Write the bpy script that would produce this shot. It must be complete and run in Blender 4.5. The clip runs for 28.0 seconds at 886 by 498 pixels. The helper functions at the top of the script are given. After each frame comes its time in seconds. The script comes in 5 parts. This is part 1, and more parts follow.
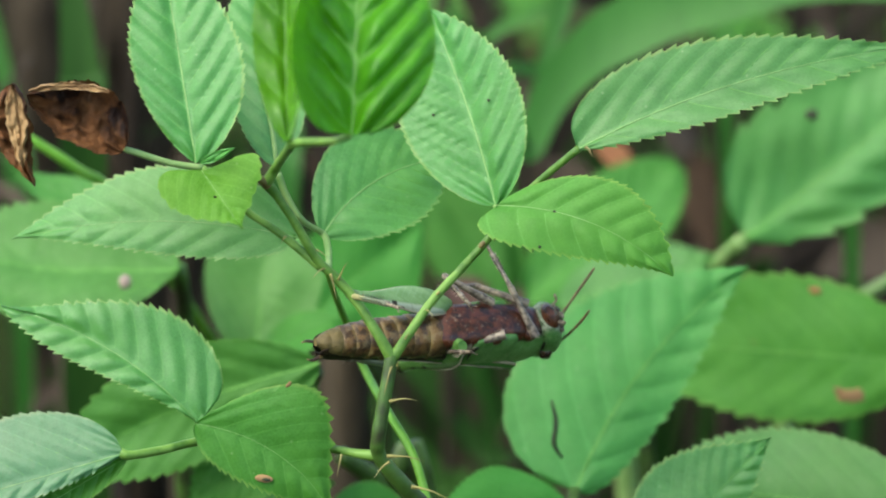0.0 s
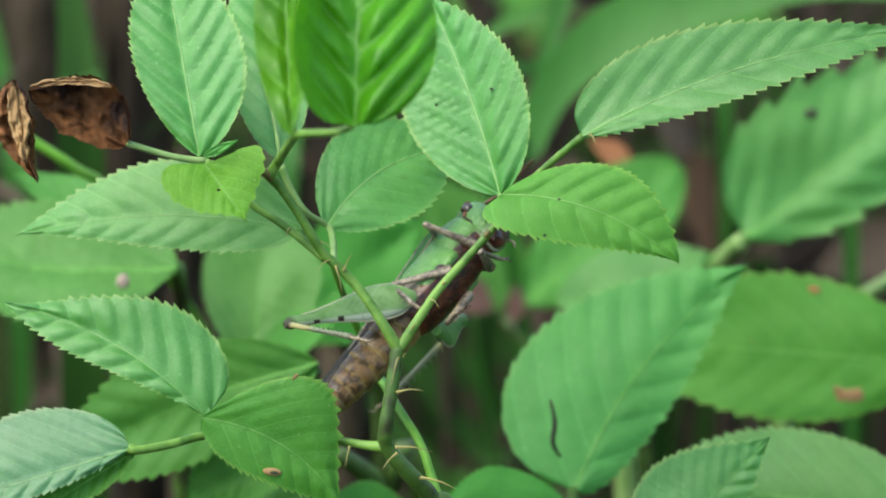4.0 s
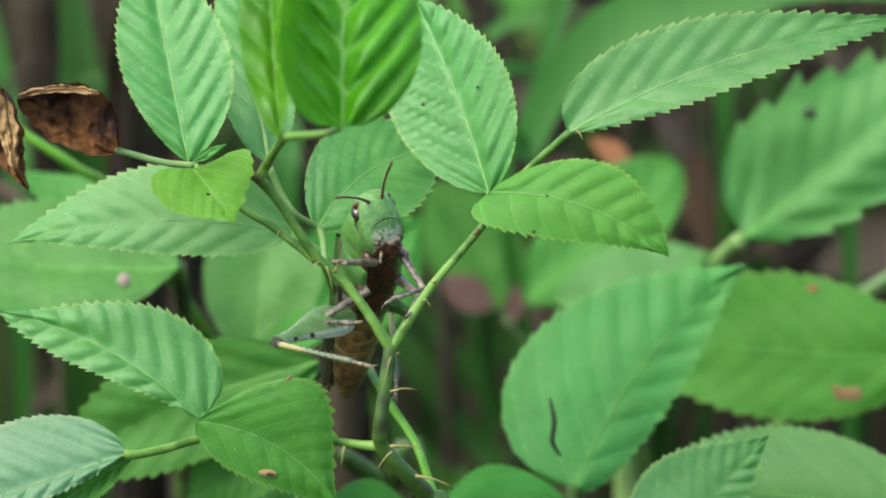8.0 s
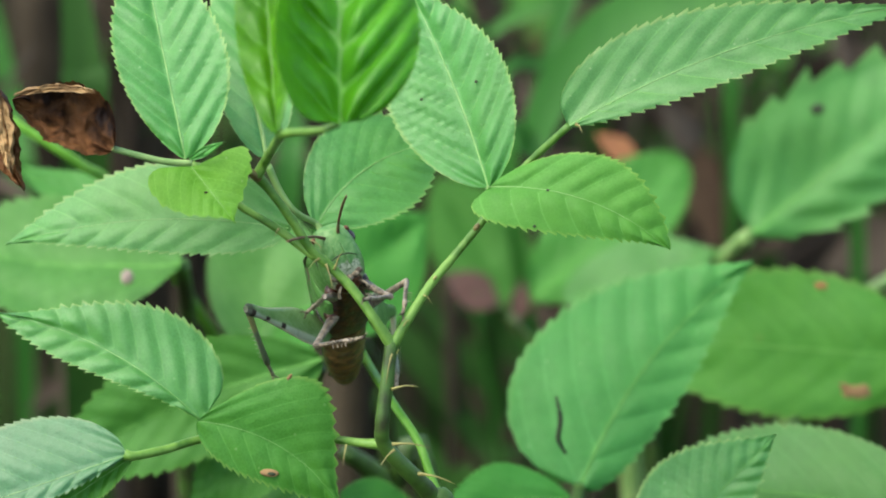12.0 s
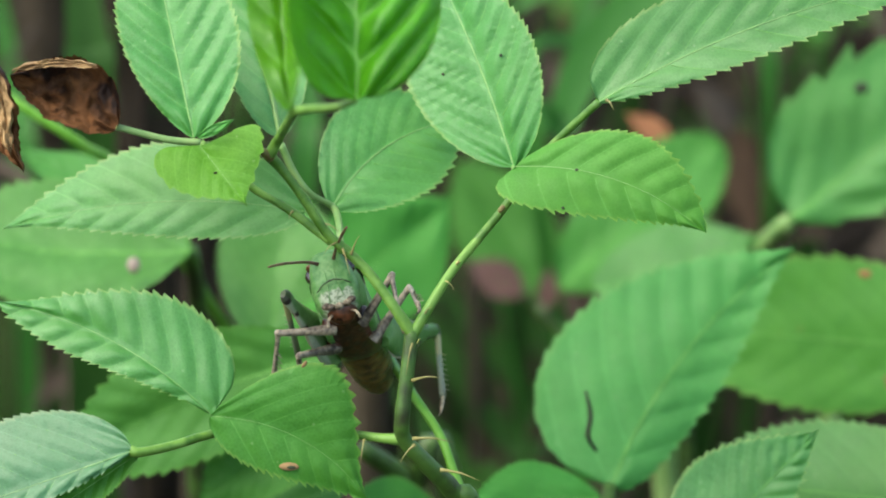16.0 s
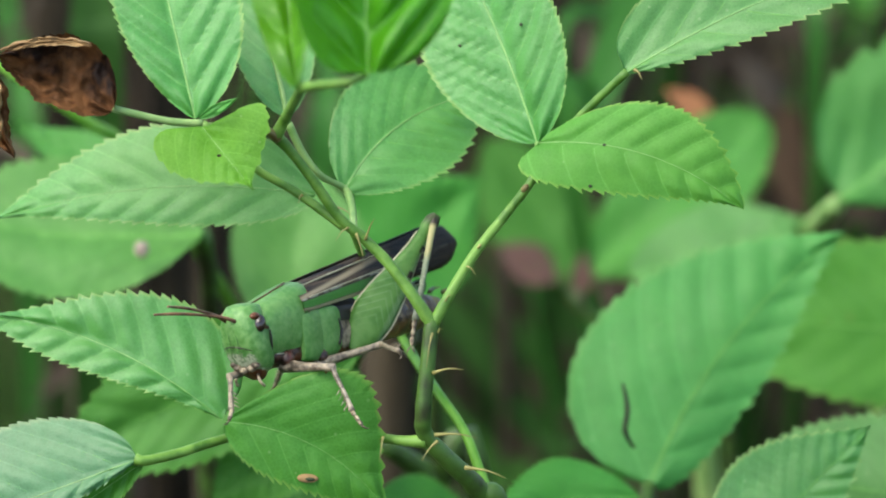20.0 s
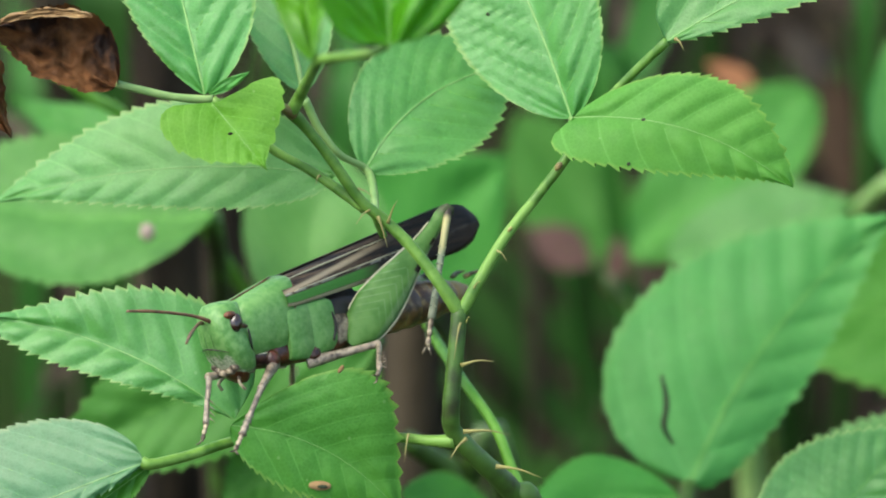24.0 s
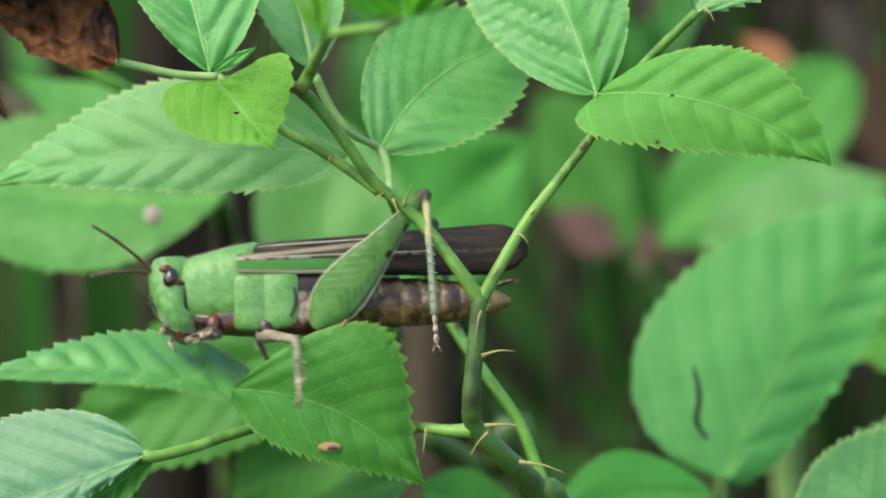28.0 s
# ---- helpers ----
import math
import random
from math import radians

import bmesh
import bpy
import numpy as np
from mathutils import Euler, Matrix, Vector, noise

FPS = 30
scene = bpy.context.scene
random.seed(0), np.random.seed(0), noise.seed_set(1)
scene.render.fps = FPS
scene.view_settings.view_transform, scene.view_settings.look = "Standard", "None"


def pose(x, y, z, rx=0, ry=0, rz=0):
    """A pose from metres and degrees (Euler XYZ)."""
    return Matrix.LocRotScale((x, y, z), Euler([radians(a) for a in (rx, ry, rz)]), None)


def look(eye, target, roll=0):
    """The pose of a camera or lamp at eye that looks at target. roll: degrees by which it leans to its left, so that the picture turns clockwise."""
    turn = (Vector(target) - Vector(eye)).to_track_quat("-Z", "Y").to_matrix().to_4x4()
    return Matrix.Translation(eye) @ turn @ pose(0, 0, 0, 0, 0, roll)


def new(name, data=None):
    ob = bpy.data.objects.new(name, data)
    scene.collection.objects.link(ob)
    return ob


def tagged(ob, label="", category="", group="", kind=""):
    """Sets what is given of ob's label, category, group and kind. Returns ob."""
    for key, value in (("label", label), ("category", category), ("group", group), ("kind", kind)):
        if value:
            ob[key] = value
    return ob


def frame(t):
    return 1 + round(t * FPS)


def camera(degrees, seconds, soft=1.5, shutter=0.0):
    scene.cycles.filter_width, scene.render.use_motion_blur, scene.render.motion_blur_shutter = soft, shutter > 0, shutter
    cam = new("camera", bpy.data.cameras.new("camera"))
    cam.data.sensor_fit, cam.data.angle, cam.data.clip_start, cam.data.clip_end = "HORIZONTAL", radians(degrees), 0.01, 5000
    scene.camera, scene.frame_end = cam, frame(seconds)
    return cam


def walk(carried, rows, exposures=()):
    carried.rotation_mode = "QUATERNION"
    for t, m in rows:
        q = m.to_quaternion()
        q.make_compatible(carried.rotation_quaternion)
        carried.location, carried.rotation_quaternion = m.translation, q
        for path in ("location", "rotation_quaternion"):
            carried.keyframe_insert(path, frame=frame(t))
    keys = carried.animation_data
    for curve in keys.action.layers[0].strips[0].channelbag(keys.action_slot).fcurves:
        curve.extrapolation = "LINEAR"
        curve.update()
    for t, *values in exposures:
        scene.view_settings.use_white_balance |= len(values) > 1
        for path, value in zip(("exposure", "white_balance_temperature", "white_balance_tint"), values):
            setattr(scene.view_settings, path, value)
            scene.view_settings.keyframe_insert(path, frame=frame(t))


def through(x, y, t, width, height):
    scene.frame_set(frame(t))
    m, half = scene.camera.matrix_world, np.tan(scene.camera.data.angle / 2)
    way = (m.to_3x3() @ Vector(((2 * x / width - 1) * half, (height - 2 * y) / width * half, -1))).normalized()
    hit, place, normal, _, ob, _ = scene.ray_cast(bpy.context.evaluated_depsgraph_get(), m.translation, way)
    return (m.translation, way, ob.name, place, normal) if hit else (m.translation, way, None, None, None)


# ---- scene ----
cam = camera(3.437, 28.0, 2.0, 0.5)

# The bramble stands 45 cm above the litter; the camera looks down on it by 20 degrees from two metres off and creeps in.
SLOPE = pose(0, 0, 0.45, -20, 0, 0)
MM = 0.001
RIDE = [  # seconds, metres gone forward, turn to the left, tilt up (degrees)
    (0.0, 0.0134, 0.0063, 0.0041), (1.0, 0.0194, 0.0130, 0.0036), (2.0, 0.0212, 0.0103, 0.0019), (3.0, 0.0217, 0.0059, 0.0005), (3.5, 0.0201, 0.0030, 0.0019), (5.5, 0.0134, -0.0018, -0.0029), (6.0, 0.0119, 0.0007, -0.0029), (7.0, 0.0108, 0.0010, -0.0030), (8.0, 0.0098, 0.0005, -0.0020), (9.0, -0.0031, -0.0002, 0.0001), (10.0, -0.0040, 0.0015, -0.0009), (11.0, 0.0069, 0.0080, -0.0070), (12.0, 0.0245, 0.0211, -0.0148), (12.5, 0.0329, 0.0314, -0.0190), (14.5, 0.0885, 0.0752, -0.0447), (15.0, 0.1036, 0.0870, -0.0529), (16.0, 0.1307, 0.1135, -0.0685), (17.0, 0.1624, 0.1410, -0.0859), (18.0, 0.1890, 0.1690, -0.1027), (19.0, 0.2180, 0.1978, -0.1195), (20.0, 0.2475, 0.2279, -0.1380), (21.0, 0.2761, 0.2576, -0.1566), (21.5, 0.2905, 0.2734, -0.1650), (23.5, 0.3489, 0.3264, -0.2044), (24.0, 0.3650, 0.3454, -0.2150), (25.0, 0.3927, 0.3798, -0.2340), (26.0, 0.4152, 0.4080, -0.2509), (27.0, 0.4329, 0.4298, -0.2666), (28.0, 0.4500, 0.4447, -0.2861)]
walk(cam, [(t, SLOPE @ pose(0, -2.0 + m, 0, 90 + up, 0, left)) for t, m, left, up in RIDE], [(0, 1.41, 6700, 4), (28, 1.49, 6700, 4)])

# ---- light ----
world = bpy.data.worlds.new("overcast_sky")
scene.world = world
world.use_nodes = True
wn = world.node_tree
sky = wn.nodes.new("ShaderNodeTexSky")
sky.sky_type, sky.sun_disc = "NISHITA", False
sky.sun_elevation, sky.sun_rotation = radians(57), radians(245)
sky.air_density, sky.dust_density = 1.0, 2.5
wn.nodes["Background"].inputs["Strength"].default_value = 0.15
wn.links.new(sky.outputs["Color"], wn.nodes["Background"].inputs["Color"])
sun = new("sun", bpy.data.lights.new("sun", "SUN"))
sun.data.energy, sun.data.angle, sun.data.color = 1.35, radians(50), (1.0, 0.97, 0.9)
sun.matrix_world = look((-1.3, -0.6, 2.6), (0, 0, 0.4))


# ---- materials ----
class Nodes:
    """A short way to write shader trees."""

    def __init__(self, name):
        self.mat = bpy.data.materials.new(name)
        self.mat.use_nodes = True
        self.tree = self.mat.node_tree
        self.bsdf = self.tree.nodes["Principled BSDF"]
        self.out = self.tree.nodes["Material Output"]

    def add(self, kind, **links):
        node = self.tree.nodes.new(kind)
        return node

    def put(self, value, socket):
        if isinstance(value, bpy.types.NodeSocket):
            self.tree.links.new(value, socket)
        else:
            socket.default_value = value

    def math(self, op, a, b=0.0):
        n = self.add("ShaderNodeMath")
        n.operation = op
        self.put(a, n.inputs[0]), self.put(b, n.inputs[1])
        return n.outputs[0]

    def ramp(self, fac, *stops):
        n = self.add("ShaderNodeValToRGB")
        self.put(fac, n.inputs[0])
        e = n.color_ramp.elements
        while len(e) < len(stops):
            e.new(0.5)
        for el, (pos, col) in zip(e, stops):
            el.position = pos
            el.color = (*col, 1) if len(col) == 3 else col
        return n.outputs[0]

    def mix(self, fac, a, b):
        n = self.add("ShaderNodeMix")
        n.data_type = "RGBA"
        self.put(fac, n.inputs[0]), self.put(a, n.inputs[6]), self.put(b, n.inputs[7])
        return n.outputs[2]

    def noise(self, scale, detail=4.0, coord=None, rough=0.55):
        n = self.add("ShaderNodeTexNoise")
        n.inputs["Scale"].default_value, n.inputs["Detail"].default_value, n.inputs["Roughness"].default_value = scale, detail, rough
        self.put(coord if coord else self.spot(), n.inputs["Vector"])
        return n.outputs["Fac"]

    def cells(self, scale, feature="DISTANCE_TO_EDGE"):
        n = self.add("ShaderNodeTexVoronoi")
        n.feature = feature
        n.inputs["Scale"].default_value = scale
        self.put(self.spot(), n.inputs["Vector"])
        return n.outputs["Distance"]

    def spot(self):
        return self.add("ShaderNodeTexCoord").outputs["Object"]

    def xyz(self):
        n = self.add("ShaderNodeSeparateXYZ")
        self.put(self.spot(), n.inputs[0])
        return n.outputs

    def uv(self):
        n = self.add("ShaderNodeSeparateXYZ")
        self.put(self.add("ShaderNodeTexCoord").outputs["UV"], n.inputs[0])
        return n.outputs

    def chance(self):
        return self.add("ShaderNodeObjectInfo").outputs["Random"]

    def bump(self, height, strength=0.3, distance=0.0002):
        n = self.add("ShaderNodeBump")
        n.inputs["Strength"].default_value, n.inputs["Distance"].default_value = strength, distance
        self.put(height, n.inputs["Height"])
        self.put(n.outputs[0], self.bsdf.inputs["Normal"])
        return n.outputs[0]

    def done(self, color, rough=0.5, spec=0.5, through=0.0, glow=None):
        self.put(color, self.bsdf.inputs["Base Color"])
        self.put(rough, self.bsdf.inputs["Roughness"])
        self.bsdf.inputs["Specular IOR Level"].default_value = spec
        if through:
            tr = self.add("ShaderNodeBsdfTranslucent")
            self.put(glow if glow else color, tr.inputs["Color"])
            mx = self.add("ShaderNodeMixShader")
            mx.inputs[0].default_value = through
            self.put(self.bsdf.outputs[0], mx.inputs[1]), self.put(tr.outputs[0], mx.inputs[2])
            self.put(mx.outputs[0], self.out.inputs["Surface"])
        return self.mat


def leaf_material(name, deep, fresh, rim, rough=0.42, through=0.3, blotch=0.0, spec=0.75):
    """Pleated leaf: pale veins by the leaf's own chart (x: side vein count, y: from midrib to edge), toothed rim paler."""
    n = Nodes(name)
    u, v, _ = n.uv()
    side = n.math("ABSOLUTE", v)
    saw = n.math("ABSOLUTE", n.math("SUBTRACT", n.math("FRACT", u), 0.5))
    vein = n.math("MAXIMUM", n.math("SUBTRACT", saw, 0.455), 0.0)
    vein = n.math("MULTIPLY", vein, 18.0)
    mottle = n.noise(190, 5)
    base = n.ramp(n.math("ADD", n.math("MULTIPLY", mottle, 0.6), n.math("MULTIPLY", n.noise(620, 3), 0.4)), (0.32, deep), (0.68, fresh))
    net = n.cells(1900)
    lines = n.math("SUBTRACT", 1.0, n.math("MULTIPLY", net, 9.0))
    lines = n.math("MAXIMUM", lines, 0.0)
    pale = tuple(min(1, c * 1.35 + 0.03) for c in fresh)
    col = n.mix(n.math("MULTIPLY", lines, 0.22), base, (*pale, 1))
    col = n.mix(n.math("MINIMUM", vein, 0.3), col, (*pale, 1))
    dots = n.ramp(n.cells(330, "F1"), (0.05, (1, 1, 1)), (0.075, (0, 0, 0)))
    col = n.mix(n.math("MULTIPLY", dots, 0.15), col, (0.55, 0.66, 0.40, 1))
    edge = n.ramp(side, (0.93, (0, 0, 0)), (1.0, (1, 1, 1)))
    col = n.mix(n.math("MULTIPLY", edge, 0.6), col, (*rim, 1))
    patch = n.ramp(n.noise(48, 3), (0.40, (0, 0, 0)), (0.62, (1, 1, 1)))
    col = n.mix(n.math("MULTIPLY", patch, 0.4), col, (*(0.6 * d + 0.4 * f * k for d, f, k in zip(deep, fresh, (1.3, 0.95, 0.5))), 1))
    flip = n.add("ShaderNodeHueSaturation")
    n.put(n.math("ADD", n.math("MULTIPLY", n.chance(), 0.018), 0.491), flip.inputs["Hue"])
    n.put(n.math("ADD", n.math("MULTIPLY", n.chance(), 0.25), 0.88), flip.inputs["Value"])
    n.put(col, flip.inputs["Color"])
    col = flip.outputs[0]
    if blotch:
        spots = n.ramp(n.noise(260, 3), (0.70, (0, 0, 0)), (0.76, (1, 1, 1)))
        col = n.mix(n.math("MULTIPLY", spots, blotch), col, (0.16, 0.09, 0.03, 1))
    n.bump(n.math("ADD", n.math("MULTIPLY", net, 1.2), n.math("ADD", n.math("MULTIPLY", n.noise(900, 4), 0.7), n.math("MULTIPLY", n.noise(420, 2), 0.6))), 0.2, 0.0003)
    gloss = n.math("ADD", n.math("MULTIPLY", n.noise(320, 3), 0.2), rough - 0.03)
    return n.done(col, gloss, spec, through)


def grain_material(name, dark, light, scale=500, rough=0.6, bump=0.3, spec=0.4, stretch=None, through=0.0, low=0.38, high=0.62):
    n = Nodes(name)
    coord = None
    if stretch:
        m = n.add("ShaderNodeMapping")
        n.put(n.spot(), m.inputs["Vector"])
        m.inputs["Scale"].default_value = stretch
        coord = m.outputs[0]
    a, b = n.noise(scale, 5, coord), n.noise(scale * 0.17, 3, coord)
    f = n.math("ADD", n.math("MULTIPLY", a, 0.55), n.math("MULTIPLY", b, 0.45))
    n.bump(a, bump, 0.0002)
    return n.done(n.ramp(f, (low, dark), (high, light)), n.math("ADD", n.math("MULTIPLY", a, 0.2), rough - 0.1), spec, through)


LEAF = leaf_material("bramble_leaf", (0.046, 0.195, 0.025), (0.077, 0.278, 0.047), (0.28, 0.39, 0.08), 0.46, spec=0.8)
# Bluish copy of the bramble leaf: sky sheen put into its colour.
LEAF_SKY_TINT = leaf_material("bramble_leaf_sky_tint", (0.046, 0.172, 0.060), (0.078, 0.255, 0.104), (0.24, 0.36, 0.13), 0.44, spec=0.8)
# Paler copy for leaflets left too dim: extra light put into its colour.
LEAF_LIFTED = leaf_material("bramble_leaf_lifted", (0.055, 0.222, 0.034), (0.100, 0.335, 0.066), (0.28, 0.40, 0.10), 0.46, spec=0.7)
LEAF_MATT = leaf_material("bramble_leaf_matt", (0.052, 0.205, 0.016), (0.086, 0.29, 0.033), (0.26, 0.40, 0.07), 0.55, spec=0.4)
LEAF_DARK = leaf_material("bramble_leaf_deep", (0.036, 0.18, 0.012), (0.060, 0.25, 0.024), (0.24, 0.38, 0.07), 0.5, spec=0.4)
LEAF_YOUNG = leaf_material("young_leaf", (0.036, 0.18, 0.002), (0.085, 0.34, 0.005), (0.12, 0.36, 0.01), 0.36, 0.35, spec=0.45)
LEAF_LIME = leaf_material("lime_leaf", (0.072, 0.245, 0.012), (0.12, 0.335, 0.026), (0.17, 0.38, 0.05), 0.5, 0.35, spec=0.3)
LEAF_FAR = leaf_material("weed_leaf", (0.032, 0.17, 0.016), (0.055, 0.235, 0.027), (0.09, 0.27, 0.03), 0.55, 0.3, spec=0.35)
LEAF_DULL = leaf_material("dull_leaf", (0.038, 0.175, 0.022), (0.062, 0.245, 0.040), (0.12, 0.27, 0.06), 0.52, 0.25, spec=0.5)
LEAF_PALE = leaf_material("pale_weed_leaf", (0.050, 0.205, 0.026), (0.082, 0.28, 0.046), (0.12, 0.3, 0.06), 0.52, 0.3, spec=0.5)
LEAF_SPOTTED = leaf_material("spotted_weed_leaf", (0.036, 0.175, 0.010), (0.066, 0.245, 0.020), (0.15, 0.26, 0.04), 0.52, 0.3, 0.3, spec=0.4)
RIB_SIDE = grain_material("side_vein", (0.085, 0.27, 0.03), (0.13, 0.35, 0.06), 700, 0.5, 0.15)
RIB = grain_material("leaf_rib", (0.16, 0.32, 0.09), (0.24, 0.42, 0.14), 700, 0.5, 0.15)
STEM_DARK = grain_material("old_stem", (0.026, 0.034, 0.010), (0.058, 0.13, 0.018), 300, 0.5, 0.4, 0.4, None, 0.0, 0.43, 0.57)
STEM_BRIGHT = grain_material("young_stem", (0.09, 0.27, 0.015), (0.17, 0.38, 0.045), 420, 0.5, 0.3)
STEM = grain_material("bramble_stem", (0.055, 0.145, 0.014), (0.14, 0.275, 0.042), 420, 0.5, 0.35, 0.4, None, 0.0, 0.43, 0.57)
STEM_PALE = grain_material("pale_petiole", (0.12, 0.25, 0.06), (0.24, 0.36, 0.12), 420, 0.5, 0.3)
THORN = grain_material("thorn", (0.12, 0.085, 0.03), (0.28, 0.26, 0.075), 260, 0.45, 0.1)
DEAD = grain_material("withered_leaf", (0.012, 0.005, 0.003), (0.20, 0.085, 0.03), 260, 0.7, 0.9, 0.2, None, 0.08, 0.44, 0.62)
DEAD_PALE = grain_material("withered_leaf_edge", (0.10, 0.05, 0.02), (0.34, 0.22, 0.10), 300, 0.75, 0.5, 0.2)
DRY = grain_material("dry_stalk", (0.014, 0.011, 0.008), (0.066, 0.053, 0.036), 150, 0.8, 0.5, 0.05, (1, 1, 0.12))
# Darker copy of the grass blade: shade among the weeds put into its colour.
GRASS_SHADE_TINT = grain_material("grass_shade_tint", (0.012, 0.042, 0.007), (0.030, 0.088, 0.014), 120, 0.6, 0.2, 0.1, (1, 1, 0.1), 0.2)
GRASS = grain_material("grass_blade", (0.032, 0.14, 0.018), (0.058, 0.205, 0.032), 120, 0.5, 0.2, 0.25, (1, 1, 0.1), 0.3)
# Soil and fallen leaves this dark carry the plants' shade in their colour.
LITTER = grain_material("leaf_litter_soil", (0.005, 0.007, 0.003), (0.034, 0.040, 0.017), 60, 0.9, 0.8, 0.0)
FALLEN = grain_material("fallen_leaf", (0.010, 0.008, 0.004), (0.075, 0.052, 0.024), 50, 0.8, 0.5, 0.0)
def twig_material():
    """Dead wood and leaf, each piece from near black to greyish tan."""
    n = Nodes("dead_twig")
    tone = n.ramp(n.chance(), (0.0, (0.012, 0.009, 0.006)), (0.55, (0.035, 0.026, 0.017)), (0.9, (0.085, 0.068, 0.05)), (1.0, (0.09, 0.055, 0.032)))
    col = n.mix(n.math("MULTIPLY", n.noise(240, 5), 0.6), tone, (0.02, 0.014, 0.01, 1))
    n.bump(n.noise(500, 4), 0.5, 0.0003)
    return n.done(col, 0.8, 0.15)


TWIG = twig_material()
ROSE = grain_material("reddish_leaf", (0.048, 0.024, 0.017), (0.085, 0.04, 0.028), 200, 0.6, 0.3)
ORANGE = grain_material("orange_leaf", (0.2, 0.075, 0.025), (0.32, 0.14, 0.05), 150, 0.6, 0.3)
PALE_SPOT = grain_material("pale_gall", (0.2, 0.15, 0.12), (0.34, 0.27, 0.22), 400, 0.6, 0.3)
SCAR = grain_material("leaf_scar", (0.015, 0.03, 0.01), (0.04, 0.05, 0.02), 900, 0.8, 0.3)

CHITIN_GREEN = grain_material("green_cuticle", (0.066, 0.195, 0.036), (0.14, 0.285, 0.080), 1700, 0.38, 0.5)
CHITIN_BROWN = grain_material("brown_cuticle", (0.016, 0.006, 0.004), (0.15, 0.05, 0.02), 1100, 0.3, 0.6)
CHITIN_GREY = grain_material("grey_brown_cuticle", (0.045, 0.03, 0.018), (0.36, 0.29, 0.19), 1400, 0.5, 0.5, 0.4, None, 0.0, 0.42, 0.6)
CHITIN_LEG = grain_material("leg_cuticle", (0.045, 0.032, 0.022), (0.31, 0.25, 0.18), 1400, 0.4, 0.5, 0.5, None, 0.0, 0.42, 0.58)
CHITIN_DARK = grain_material("dark_cuticle", (0.006, 0.005, 0.004), (0.03, 0.02, 0.015), 800, 0.4, 0.3)
CHITIN_CREAM = grain_material("cream_cuticle", (0.3, 0.27, 0.16), (0.5, 0.46, 0.32), 800, 0.45, 0.2)
TAIL = grain_material("tail_cuticle", (0.09, 0.065, 0.022), (0.20, 0.145, 0.05), 900, 0.45, 0.4)
EYE = grain_material("compound_eye", (0.012, 0.006, 0.004), (0.035, 0.018, 0.012), 2500, 0.15, 0.2, 0.8)
ANTENNA = grain_material("antenna", (0.05, 0.022, 0.011), (0.19, 0.095, 0.05), 900, 0.45, 0.1)


def abdomen_material():
    """Each ring: dark at its front, golden brown behind, darker on the back, speckled."""
    n = Nodes("banded_abdomen")
    x, y, z = n.xyz()
    sep = n.add("ShaderNodeSeparateXYZ")
    n.put(n.add("ShaderNodeTexCoord").outputs["Generated"], sep.inputs[0])
    under = n.ramp(n.math("ADD", n.math("MULTIPLY", z, 170.0), 0.75), (0.2, (0.19, 0.10, 0.030)), (0.55, (0.095, 0.05, 0.018)), (0.9, (0.04, 0.02, 0.011)))
    ring = n.ramp(n.math("ADD", sep.outputs[0], n.math("MULTIPLY", n.noise(800, 3), 0.4)), (0.25, (1, 1, 1)), (0.4, (0, 0, 0)), (0.95, (0, 0, 0)), (1.1, (1, 1, 1)))
    col = n.mix(n.math("MULTIPLY", ring, 0.4), under, (0.34, 0.25, 0.08, 1))
    speck = n.ramp(n.noise(700, 5), (0.47, (0, 0, 0)), (0.56, (1, 1, 1)))
    col = n.mix(n.math("MULTIPLY", speck, 0.75), col, (0.02, 0.01, 0.006, 1))
    fleck = n.ramp(n.noise(1000, 4), (0.56, (0, 0, 0)), (0.64, (1, 1, 1)))
    col = n.mix(n.math("MULTIPLY", fleck, 0.25), col, (0.40, 0.32, 0.15, 1))
    n.bump(n.noise(1500, 4), 0.6, 0.0003)
    return n.done(col, 0.36, 0.5)


